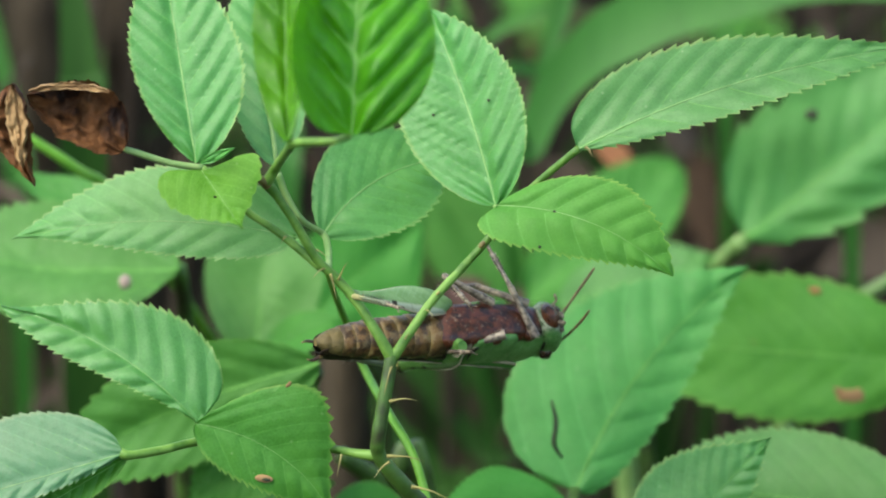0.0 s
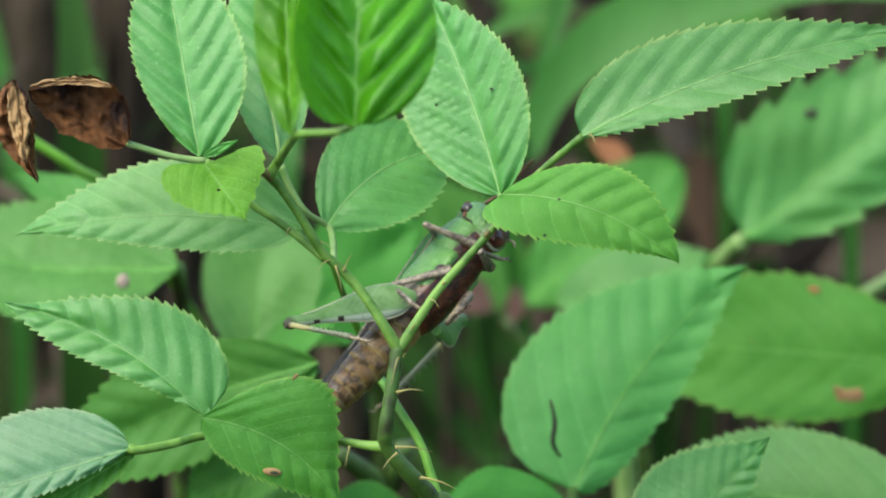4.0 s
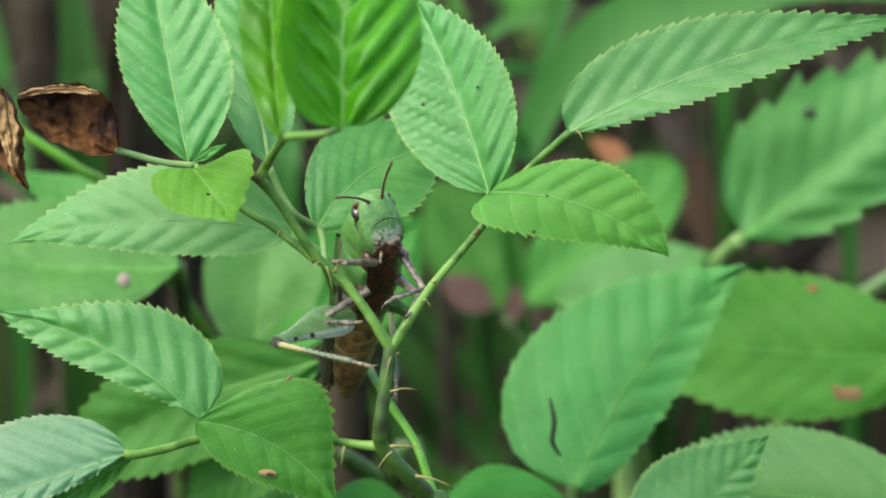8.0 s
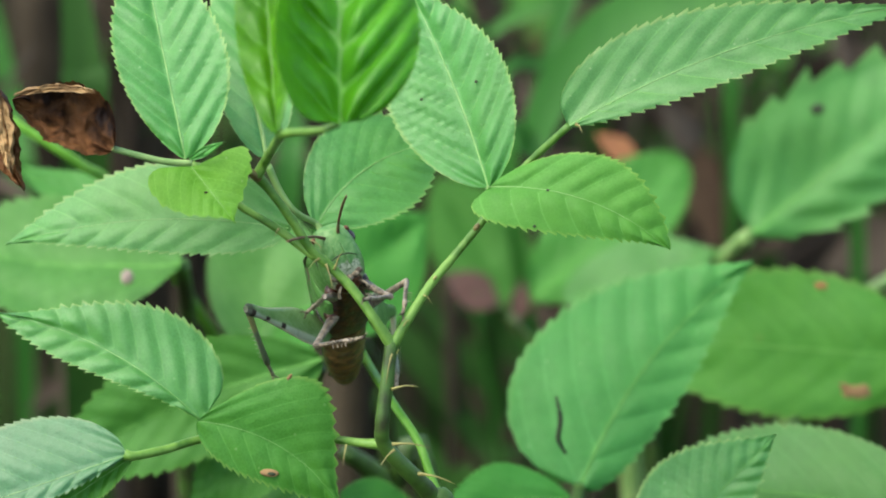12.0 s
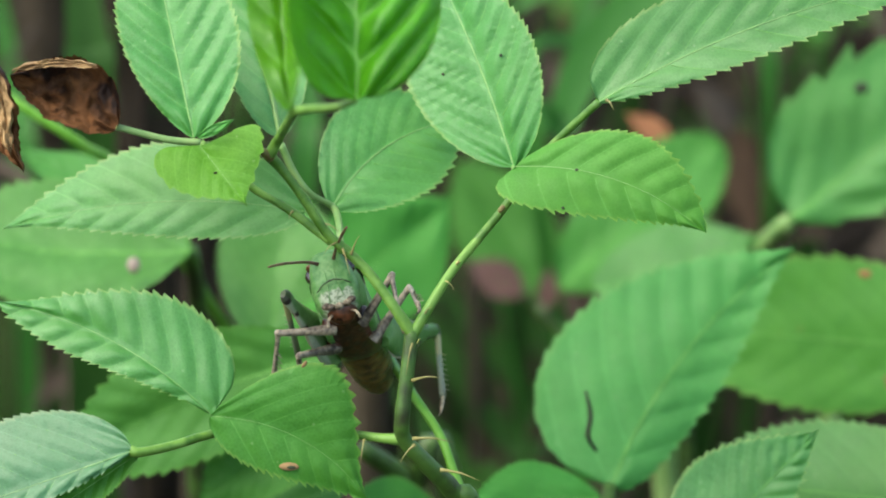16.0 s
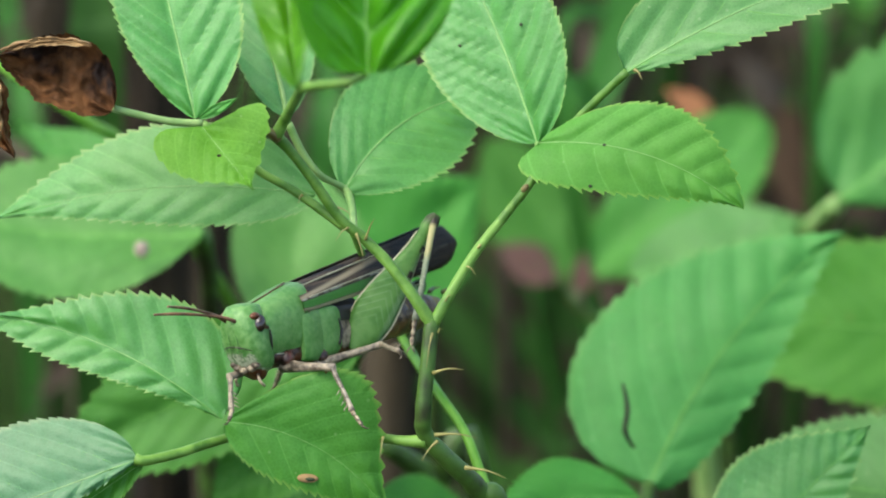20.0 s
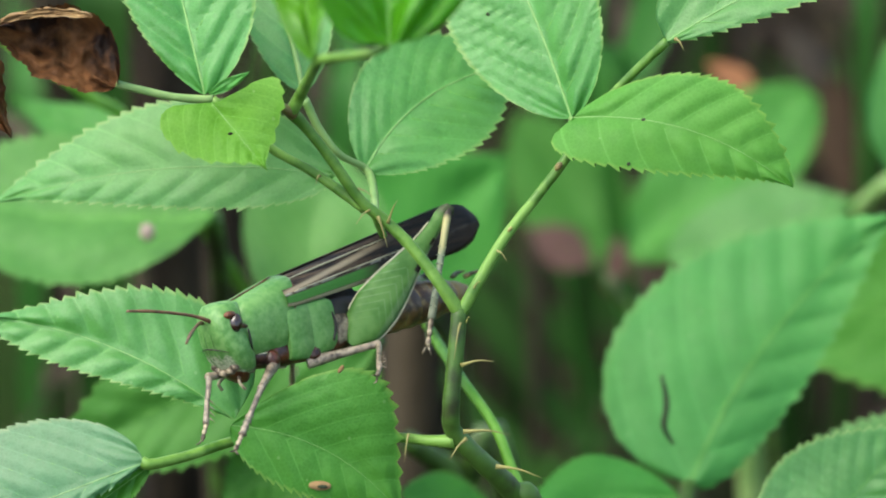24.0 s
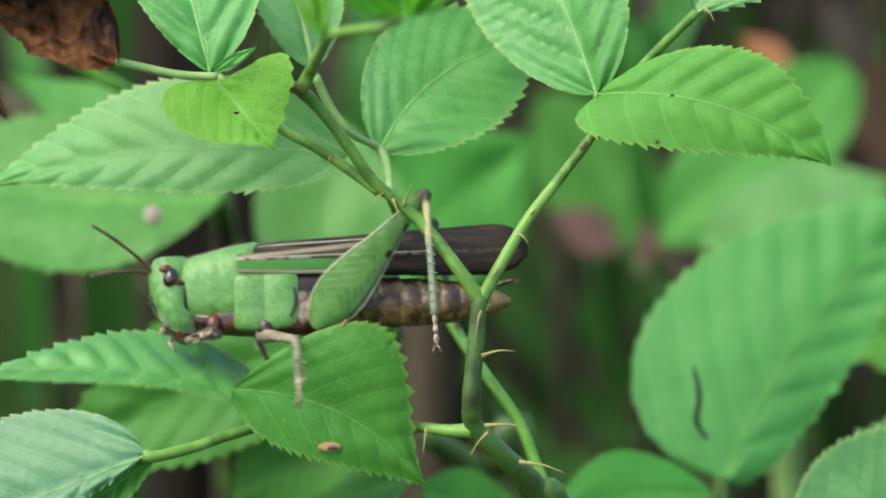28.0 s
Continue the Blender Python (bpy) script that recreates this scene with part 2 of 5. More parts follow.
def wing_material():
    """Forewing by its own chart (x: from shoulder to tip, y: from back edge down): speckled brown, cream line, green lower stripe that runs out halfway, near black behind."""
    n = Nodes("forewing")
    u, v, _ = n.uv()
    m = n.add("ShaderNodeMapping")
    n.put(n.spot(), m.inputs["Vector"])
    m.inputs["Scale"].default_value = (0.1, 1, 1)
    veins = n.noise(1500, 6, m.outputs[0], 0.65)
    dark = n.ramp(veins, (0.42, (0.006, 0.004, 0.003)), (0.62, (0.034, 0.019, 0.010)))
    tan = n.ramp(veins, (0.44, (0.014, 0.009, 0.006)), (0.6, (0.09, 0.06, 0.038)))
    front = n.ramp(n.math("ADD", u, n.math("MULTIPLY", n.noise(300, 3), 0.2)), (0.42, (1, 1, 1)), (0.7, (0, 0, 0)))
    col = n.mix(front, dark, tan)
    streak = n.ramp(n.math("ABSOLUTE", n.math("SUBTRACT", v, n.math("SUBTRACT", 0.46, n.math("MULTIPLY", u, 0.5)))), (0.03, (1, 1, 1)), (0.09, (0, 0, 0)))
    col = n.mix(n.math("MULTIPLY", n.math("MULTIPLY", streak, front), 0.75), col, (0.36, 0.29, 0.19, 1))
    dash = n.ramp(n.noise(900, 2), (0.46, (0, 0, 0)), (0.54, (1, 1, 1)))
    band = n.ramp(n.math("ABSOLUTE", n.math("SUBTRACT", v, 0.53)), (0.02, (1, 1, 1)), (0.05, (0, 0, 0)))
    fore = n.ramp(u, (0.45, (1, 1, 1)), (0.7, (0.08, 0.08, 0.08)))
    col = n.mix(n.math("MULTIPLY", n.math("MULTIPLY", n.math("MULTIPLY", band, fore), dash), 0.7), col, (0.42, 0.40, 0.32, 1))
    low = n.ramp(v, (0.58, (0, 0, 0)), (0.62, (1, 1, 1)), (0.86, (1, 1, 1)), (0.9, (0, 0, 0)))
    near = n.ramp(u, (0.38, (1, 1, 1)), (0.48, (0, 0, 0)))
    col = n.mix(n.math("MULTIPLY", low, near), col, (0.06, 0.20, 0.035, 1))
    hem = n.ramp(v, (0.88, (0, 0, 0)), (0.92, (1, 1, 1)))
    col = n.mix(n.math("MULTIPLY", n.math("MULTIPLY", hem, near), 0.8), col, (0.40, 0.35, 0.21, 1))
    n.bump(veins, 0.6, 0.0003)
    return n.done(col, 0.5, 0.2)


def thigh_material(name, cream, deep, fresh):
    """Hind thigh: leaf green with a pale herringbone, a cream lower edge with dark marks and a dark tip at the knee."""
    n = Nodes(name)
    x, y, z = n.xyz()
    z = n.math("MULTIPLY", z, -1.0)
    bone = n.math("FRACT", n.math("MULTIPLY", n.math("ADD", x, n.math("MULTIPLY", n.math("ABSOLUTE", z), 1.1)), 900.0))
    line = n.ramp(bone, (0.0, (1, 1, 1)), (0.22, (0, 0, 0)), (0.9, (0, 0, 0)), (1.0, (1, 1, 1)))
    wide = n.ramp(n.math("MULTIPLY", x, 100.0), (0.25, (0, 0, 0)), (0.5, (1, 1, 1)), (1.05, (1, 1, 1)), (1.2, (0, 0, 0)))
    base = n.ramp(n.noise(500, 4), (0.38, deep), (0.62, fresh))
    col = n.mix(n.math("MULTIPLY", n.math("MULTIPLY", line, wide), 0.13), base, (0.5, 0.62, 0.4, 1))
    low = n.math("ADD", n.math("MULTIPLY", z, 300.0), n.math("MULTIPLY", x, 28.0))
    pale = n.ramp(low, (0.52, (0, 0, 0)), (0.62, (1, 1, 1)))
    col = n.mix(n.math("MULTIPLY", pale, cream), col, (0.50, 0.54, 0.42, 1))
    far = n.math("ABSOLUTE", n.math("SUBTRACT", n.math("FRACT", n.math("MULTIPLY", n.math("ADD", x, -0.0020), 300.0)), 0.6))
    outer = n.ramp(n.math("MULTIPLY", x, 100.0), (0.75, (0, 0, 0)), (0.85, (1, 1, 1)))
    patch = n.math("MULTIPLY", n.math("MULTIPLY", n.ramp(far, (0.10, (1, 1, 1)), (0.16, (0, 0, 0))), outer), n.ramp(low, (0.50, (0, 0, 0)), (0.56, (1, 1, 1))))
    col = n.mix(patch, col, (0.03, 0.02, 0.015, 1))
    knee = n.ramp(n.math("MULTIPLY", x, 50.0), (0.83, (0, 0, 0)), (0.88, (1, 1, 1)))
    col = n.mix(n.math("MULTIPLY", knee, 0.8), col, (0.035, 0.026, 0.018, 1))
    n.bump(line, 0.25, 0.0001)
    return n.done(col, 0.45, 0.28, 0.2)


def shin_material():
    n = Nodes("hind_shin")
    x, y, z = n.xyz()
    col = n.ramp(n.math("MULTIPLY", x, 60.0), (0.0, (0.03, 0.02, 0.012)), (0.05, (0.03, 0.02, 0.012)), (0.09, (0.34, 0.31, 0.13)), (0.3, (0.30, 0.28, 0.12)), (0.38, (0.17, 0.20, 0.12)), (1.0, (0.13, 0.14, 0.09)))
    n.bump(n.noise(900, 3), 0.2, 0.0001)
    return n.done(col, 0.45, 0.4)


def breast_material():
    """Red-brown belly plate, blackish in the creases, with small pale flecks."""
    n = Nodes("breast_plate")
    a = n.noise(800, 5)
    col = n.ramp(a, (0.38, (0.012, 0.005, 0.004)), (0.64, (0.105, 0.029, 0.012)))
    fleck = n.ramp(n.noise(1900, 3), (0.60, (0, 0, 0)), (0.68, (1, 1, 1)))
    col = n.mix(n.math("MULTIPLY", fleck, 0.22), col, (0.45, 0.36, 0.28, 1))
    n.bump(n.noise(1600, 4), 0.4, 0.0003)
    return n.done(col, 0.3, 0.5)


def head_material():
    """Green head; the lower face is grey-white and grainy."""
    n = Nodes("head_cuticle")
    x, y, z = n.xyz()
    a = n.noise(1500, 5)
    green = n.ramp(a, (0.38, (0.062, 0.185, 0.034)), (0.62, (0.135, 0.275, 0.078)))
    grey = n.ramp(n.noise(2600, 4), (0.40, (0.10, 0.09, 0.07)), (0.54, (0.52, 0.49, 0.40)))
    low = n.ramp(n.math("ADD", n.math("MULTIPLY", z, -330.0), n.math("MULTIPLY", a, 0.6)), (0.92, (0, 0, 0)), (1.12, (1, 1, 1)))
    low = n.math("MULTIPLY", low, n.ramp(n.math("MULTIPLY", n.math("ABSOLUTE", y), 320.0), (0.62, (1, 1, 1)), (0.78, (0, 0, 0))))
    col = n.mix(n.math("MULTIPLY", low, 0.6), green, grey)
    n.bump(n.noise(2200, 4), 0.6, 0.0002)
    return n.done(col, 0.42, 0.45)


HEAD, BREAST = head_material(), breast_material()
ABDOMEN, WING, SHIN = abdomen_material(), wing_material(), shin_material()
# The right thigh is a paler copy: light on it put into its colours.
THIGH = {"left": thigh_material("hind_thigh", 0.12, (0.068, 0.185, 0.032), (0.12, 0.255, 0.06)), "right": thigh_material("pale_hind_thigh", 0.75, (0.13, 0.26, 0.075), (0.20, 0.34, 0.13))}


# ---- builders ----
def at(a, b, deep=0.0):
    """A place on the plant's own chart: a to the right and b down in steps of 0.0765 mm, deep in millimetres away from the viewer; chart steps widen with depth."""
    k = 0.0765306 * (1 + deep / 2000.0)
    return Vector(((a - 784) * k, deep, (441 - b) * k)) * MM


STEP = 0.0765306 * MM
DOWN = SLOPE.to_3x3().inverted() @ Vector((0, 0, -1))


def soil_under(p, out=0.0, deep=0.0):
    """The point of the ground under p, in the chart's space, shifted sideways and back by metres."""
    w = SLOPE @ (p + Vector((out, 0, 0)))
    return SLOPE.inverted() @ Vector((w.x, w.y + deep, -0.005))


def part(name, bm, material, parent, label=""):
    me = bpy.data.meshes.new(name)
    bm.normal_update()
    bm.to_mesh(me)
    bm.free()
    me.materials.append(material)
    for p in me.polygons:
        p.use_smooth = True
    ob = new(name, me)
    ob.parent = parent
    return tagged(ob, label)


def thing(name, label, category, group="", m=SLOPE, kind=""):
    ob = new(name)
    ob.empty_display_size = 0.01
    ob.matrix_world = m
    return tagged(ob, label, category, group, kind)


def curve_points(points, steps=6):
    """A smooth line through the points."""
    p = [Vector(q) for q in points]
    p = [p[0] * 2 - p[1]] + p + [p[-1] * 2 - p[-2]]
    out = []
    for i in range(1, len(p) - 2):
        for j in range(steps):
            t = j / steps
            a, b, c, d = p[i - 1], p[i], p[i + 1], p[i + 2]
            out.append(0.5 * (2 * b + (c - a) * t + (2 * a - 5 * b + 4 * c - d) * t * t + (3 * b - a - 3 * c + d) * t ** 3))
    return out + [p[-2]]


def tube(bm, points, radii, ring=9, steps=6, wobble=0.0):
    """A round rod along a smooth line; radii in metres, spread evenly over its length."""
    line = curve_points(points, steps)
    rings = []
    side = None
    for i, p in enumerate(line):
        d = (line[min(i + 1, len(line) - 1)] - line[max(i - 1, 0)]).normalized()
        ref = side if side else (Vector((0, 1, 0)) if abs(d.y) < 0.9 else Vector((1, 0, 0)))
        side = (ref - d * ref.dot(d)).normalized()
        up = d.cross(side)
        f = i / (len(line) - 1) * (len(radii) - 1)
        k = min(int(f), len(radii) - 2)
        r = radii[k] * (1 - f + k) + radii[k + 1] * (f - k)
        if wobble:
            r *= 1 + wobble * noise.noise(p * 900)
        rings.append([bm.verts.new(p + (side * math.cos(2 * math.pi * j / ring) + up * math.sin(2 * math.pi * j / ring)) * r) for j in range(ring)])
    for a, b in zip(rings, rings[1:]):
        for j in range(ring):
            bm.faces.new((a[j], a[(j + 1) % ring], b[(j + 1) % ring], b[j]))
    bm.faces.new(rings[0][::-1]), bm.faces.new(rings[-1])
    return bm


def rod(name, points, radii, material, parent, label="", ring=9, steps=6, wobble=0.0):
    return part(name, tube(bmesh.new(), points, radii, ring, steps, wobble), material, parent, label)


def thorn(parent, foot, tip, r=0.00055):
    """A hooked bramble thorn from its foot to its tip."""
    mid = (foot + tip) / 2 + Vector((0, 0, 0.0003))
    return rod("thorn", [foot, mid, tip], [r * 1.2, r * 0.6, r * 0.38, r * 0.1], THORN, parent, "", 6, 4)


def leaf_sheet(bm, base, tip, width, face, bow=0.0, fold=10.0, wide=0.42, teeth=22, veins=9, pleat=0.028, curl=0.0, across=9, blunt=0.8, seed=0, rate=4, sharp=1.15):
    """A toothed, pleated leaf blade. Returns the line of its midrib."""
    base, tip = Vector(base), Vector(tip)
    length = (tip - base).length
    e1 = (tip - base) / length
    n = Vector(face)
    n = (n - e1 * n.dot(e1)).normalized()
    e2 = n.cross(e1)
    uv = bm.loops.layers.uv.verify()
    rows, rib, chart = [], [], {}
    count = teeth * rate
    for i in range(count + 1):
        u = i / count
        s = math.sin(math.pi / 2 * u / wide) ** blunt if u < wide else math.cos(math.pi / 2 * (u - wide) / (1 - wide)) ** sharp
        s = max(s, 0.012)
        tooth = ((i % rate) / (rate - 1) if rate > 1 else 0.5) * (1 - u * 0.3)
        spine = base + e1 * (u * length) + e2 * (bow * length * math.sin(math.pi * u))
        row = []
        for j in range(-across, across + 1):
            v = j / across
            half = width * 0.5 * s
            reach = half * abs(v)
            fwd = 0.0
            if abs(j) == across:
                reach += width * 0.045 * (tooth - 0.35) * min(1, s * 3) * (1.1 if (i // rate) % 2 else 0.7) * (1 + 0.7 * noise.noise(Vector(((i // rate) * 0.7, j, seed))))
                fwd = width * 0.03 * tooth
            sign = 1 if v >= 0 else -1
            c = u - 1.6 * reach / length + (0.25 / veins if v > 0 else 0.0) + 0.016 * noise.noise(Vector((u * 4.0 + seed, 3.0 * sign, seed)))
            lift = math.tan(radians(fold)) * reach + curl * reach * reach / (width * 0.5)
            wave = pleat * width * abs(math.sin(math.pi * c * veins)) * min(1.0, abs(v) * 4) * (0.35 + 0.65 * (1 - abs(v) ** 3))
            wave += pleat * width * 0.35 * noise.noise(Vector((c * veins * 1.7 + seed, abs(v) * 7.0 + sign * 20, seed * 3.1))) * min(1.0, abs(v) * 3) * (1 - abs(v) ** 4)
            wave += width * (0.05 * noise.noise(Vector((u * 3.1 + seed * 7.3, v * 1.6, seed))) + 0.006 * noise.noise(Vector((u * 22, v * 9, seed + 3))))
            p = spine + e2 * (sign * reach) + e1 * fwd + n * (lift + wave)
            vert = bm.verts.new(p)
            chart[vert] = (c * veins, v)
            row.append(vert)
        rows.append(row)
        rib.append(row[across].co.copy() - n * 0.00008)
    for i, (a, b) in enumerate(zip(rows, rows[1:])):
        for j in range(2 * across):
            f = bm.faces.new((a[j], a[j + 1], b[j + 1], b[j]))
            for loop in f.loops:
                loop[uv].uv = chart[loop.vert]
    return rib


def leaf(parent, base, tip, width, face=(0, -1, 0.25), material=None, name="leaflet", label="", **shape):
    """A leaflet under a plant: blade, with its midrib as a piece of its own."""
    bm = bmesh.new()
    line = leaf_sheet(bm, base, tip, width, face, **shape)
    blade = part(name, bm, material or LEAF, parent, label)
    r = width * 0.012
    rod("midrib", [line[0]] + line[1:-1:6], [r, r * 0.8, r * 0.5, r * 0.15], RIB_SIDE, blade, "", 6, 2)
    return blade


def swell(u, peak, blunt, sharp):
    """Half width of a leaf from its base (0) to its tip (1)."""
    return math.sin(math.pi / 2 * u / peak) ** blunt if u < peak else max(0.0, math.cos(math.pi / 2 * (u - peak) / (1 - peak))) ** sharp


def blade_sheet(bm, base, tip, half, bend=0.0, peak=(0.42, 0.42), blunt=(0.6, 0.6), sharp=(1.0, 1.0), sweep=(0.0, 0.0), fold=(10.0, 10.0), curl=(0.0, 0.0), arch=0.0, veins=9, slant=1.0, pleat=0.45, teeth=26, tooth=8.0, across=10, rate=4, seed=0, sway=0.6, crumple=0.0):
    """A toothed, quilted leaf blade whose base, tip and half widths (right, left of its midrib) are given on the chart; fold bends each half toward the viewer by degrees; curl, at the edge, and arch are in millimetres. Returns the lines of its midrib and side veins."""
    (a0, b0, d0), (a1, b1, d1) = base, tip
    length = math.hypot(a1 - a0, b1 - b0)
    ex, ey = (a1 - a0) / length, (b1 - b0) / length
    uv = bm.loops.layers.uv.verify()
    rows, chart = [], {}
    count = teeth * rate
    for i in range(count + 1):
        u = i / count
        arc = bend * 4 * u * (1 - u)
        saw = (i % rate) / (rate - 1) if rate > 1 else 0.5
        row = []
        for j in range(-across, across + 1):
            k, sign, v = (0, 1, j / across) if j >= 0 else (1, -1, -j / across)
            s = max(swell(u, peak[k], blunt[k], sharp[k]), 0.012)
            reach = half[k] * s * v
            fwd = sweep[k] * reach * (1 - u) ** 2
            if v == 1:
                size = 0.6 * tooth * (0.75 + 0.5 * ((i // rate) % 2)) * (1 + 0.6 * noise.noise(Vector(((i // rate) * 0.77, sign * 3.0, seed)))) * min(1.0, s * 2.5)
                reach += size * (saw - 0.4)
                fwd += size * 0.9 * saw
            c = u - slant * reach / length * (1 + 0.22 * v) + (0.3 / veins if j > 0 else 0.0) + 0.012 * noise.noise(Vector((u * 4.0 + seed, 3.0 * sign, seed)))
            bulge = abs(math.sin(math.pi * c * veins)) ** 0.85 * min(1.0, v * 4) * (0.35 + 0.65 * (1 - v ** 3))
            rough = 0.14 * noise.noise(Vector((c * veins * 2.1 + seed, v * 6.0 + sign * 20, seed * 3.1))) * min(1.0, v * 3) * (1 - v ** 4)
            deep = d0 + (d1 - d0) * u + arch * 4 * u * (1 - u) - math.tan(radians(fold[k])) * reach * 0.0765 - curl[k] * s * v ** 3 - pleat * (bulge + rough)
            deep -= sway * noise.noise(Vector((u * 2.6 + seed * 7.3, v * sign * 1.4, seed))) + 0.05 * noise.noise(Vector((u * 26, v * 9 * sign, seed + 3)))
            if crumple:
                deep += crumple * noise.noise(Vector((u * 7, v * sign * 3.5, seed + 9))) + 0.5 * crumple * noise.noise(Vector((u * 17, v * sign * 9, seed + 5)))
                reach += 6 * crumple * v * noise.noise(Vector((u * 8, sign, seed + 11)))
            a = a0 + ex * (u * length + fwd) - ey * (arc + sign * reach)
            b = b0 + ey * (u * length + fwd) + ex * (arc + sign * reach)
            vert = bm.verts.new(at(a, b, deep))
            chart[vert] = (c * veins, sign * v)
            row.append(vert)
        rows.append(row)
    for p, q in zip(rows, rows[1:]):
        for j in range(2 * across):
            f = bm.faces.new((p[j], p[j + 1], q[j + 1], q[j]))
            for loop in f.loops:
                loop[uv].uv = chart[loop.vert]
    lift = Vector((0, -0.00005, 0))
    lines = {}
    for j in range(-across + 1, across):
        for i in range(count):
            p, q = rows[i][j + across], rows[i + 1][j + across]
            c0, c1 = chart[p][0], chart[q][0]
            k = math.floor(c1)
            if j and c0 < k <= c1 and 0 < k < veins:
                lines.setdefault((k, j > 0), []).append((abs(j), p.co.lerp(q.co, (k - c0) / (c1 - c0)) + lift))
    side = [[p for _, p in sorted(q, key=lambda r: r[0])] for q in lines.values() if len(q) > 2]
    return [r[across].co + lift for r in rows], side


def leaflet(parent, base, tip, half, material=None, name="leaflet", label="", ribbed=True, rib=1.0, **shape):
    """A leaflet under a plant: its blade, with midrib and side veins as pieces of their own."""
    bm = bmesh.new()
    line, side = blade_sheet(bm, base, tip, half, **shape)
    ob = part(name, bm, material or LEAF, parent, label)
    if not rib:
        return ob
    r = (half[0] + half[1]) * STEP * rib
    rod("midrib", [line[0]] + line[1:-1:6], [r * 0.009, r * 0.007, r * 0.005, r * 0.002], RIB if ribbed else RIB_SIDE, ob, "", 6, 2)
    if ribbed:
        for q in side:
            rod("side_vein", q, [r * 0.0032, r * 0.0026, r * 0.0012], RIB_SIDE, ob, "", 4, 1)
    return ob


def on_blade(ob, a, b, out=0.0001):
    """The place on a leaf that lies at a, b on the chart."""
    p = at(a, b)
    v = min(ob.data.vertices, key=lambda q: (q.co.x - p.x * (1 + q.co.y / 2)) ** 2 + (q.co.z - p.z * (1 + q.co.y / 2)) ** 2)
    return v.co - Vector((0, out, 0))


def ball(bm, centre, radii, turn=(0, 0, 0), u=14, v=9):
    m = pose(*centre, *turn) @ Matrix.Diagonal((*radii, 1))
    bmesh.ops.create_uvsphere(bm, u_segments=u, v_segments=v, radius=1.0, matrix=m)
    return bm


def loft(bm, sections, ring=18, axis="x", power=2.0):
    """A closed skin over sections (place, across, centre, half width, half height), in millimetres, along x (centre is z) or z (centre is x)."""
    rings = []
    for s, c, w, h in sections:
        row = []
        for j in range(ring):
            t = 2 * math.pi * j / ring
            cs, sn = math.cos(t), math.sin(t)
            cs, sn = (math.copysign(abs(q) ** (2 / power), q) for q in (cs, sn))
            row.append(bm.verts.new(Vector((s, w * cs, c + h * sn)) * MM if axis == "x" else Vector((c + h * sn, w * cs, s)) * MM))
        rings.append(row)
    for a, b in zip(rings, rings[1:]):
        for j in range(ring):
            bm.faces.new((a[j], a[(j + 1) % ring], b[(j + 1) % ring], b[j]))
    for cap in (bm.faces.new(rings[0][::-1]), bm.faces.new(rings[-1])):
        for e in cap.edges:
            e.smooth = False
    bmesh.ops.recalc_face_normals(bm, faces=bm.faces)
    return bm


# ---- ground ----

def build_ground():
    rng = random.Random(3)
    bm = bmesh.new()
    cuts = [-400, -60, -12, -4] + [-2 + 4 * i / 60 for i in range(61)] + [4, 12, 60, 400]
    grid = [[bm.verts.new((x, y, 0.012 * noise.noise(Vector((x * 4, y * 4, 0))) + 0.006 * noise.noise(Vector((x * 17, y * 17, 3))))) for x in cuts] for y in cuts]
    for a, b in zip(grid, grid[1:]):
        for j in range(len(a) - 1):
            bm.faces.new((a[j], a[j + 1], b[j + 1], b[j]))
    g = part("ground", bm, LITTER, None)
    tagged(g, "soil under leaf litter, plant shade put into its dark colour", "ground", "", "structure")
    bm = bmesh.new()
    for _ in range(900):
        x, y = rng.uniform(-0.9, 0.9), rng.uniform(-0.3, 2.6)
        a, l = rng.uniform(0, 6.28), rng.uniform(0.025, 0.07)
        b0 = Vector((x, y, 0.012 + rng.uniform(0, 0.012)))
        leaf_sheet(bm, b0, b0 + Vector((l * math.cos(a), l * math.sin(a), rng.uniform(-0.004, 0.012))), l * rng.uniform(0.35, 0.6), (rng.uniform(-.4, .4), rng.uniform(-.4, .4), 1), teeth=5, across=2, rate=1, veins=4, seed=rng.random() * 50, fold=rng.uniform(-20, 25))
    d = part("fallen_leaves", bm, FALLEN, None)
    tagged(d, "scattered brown fallen leaves on the soil", "leaf litter", "", "stuff")


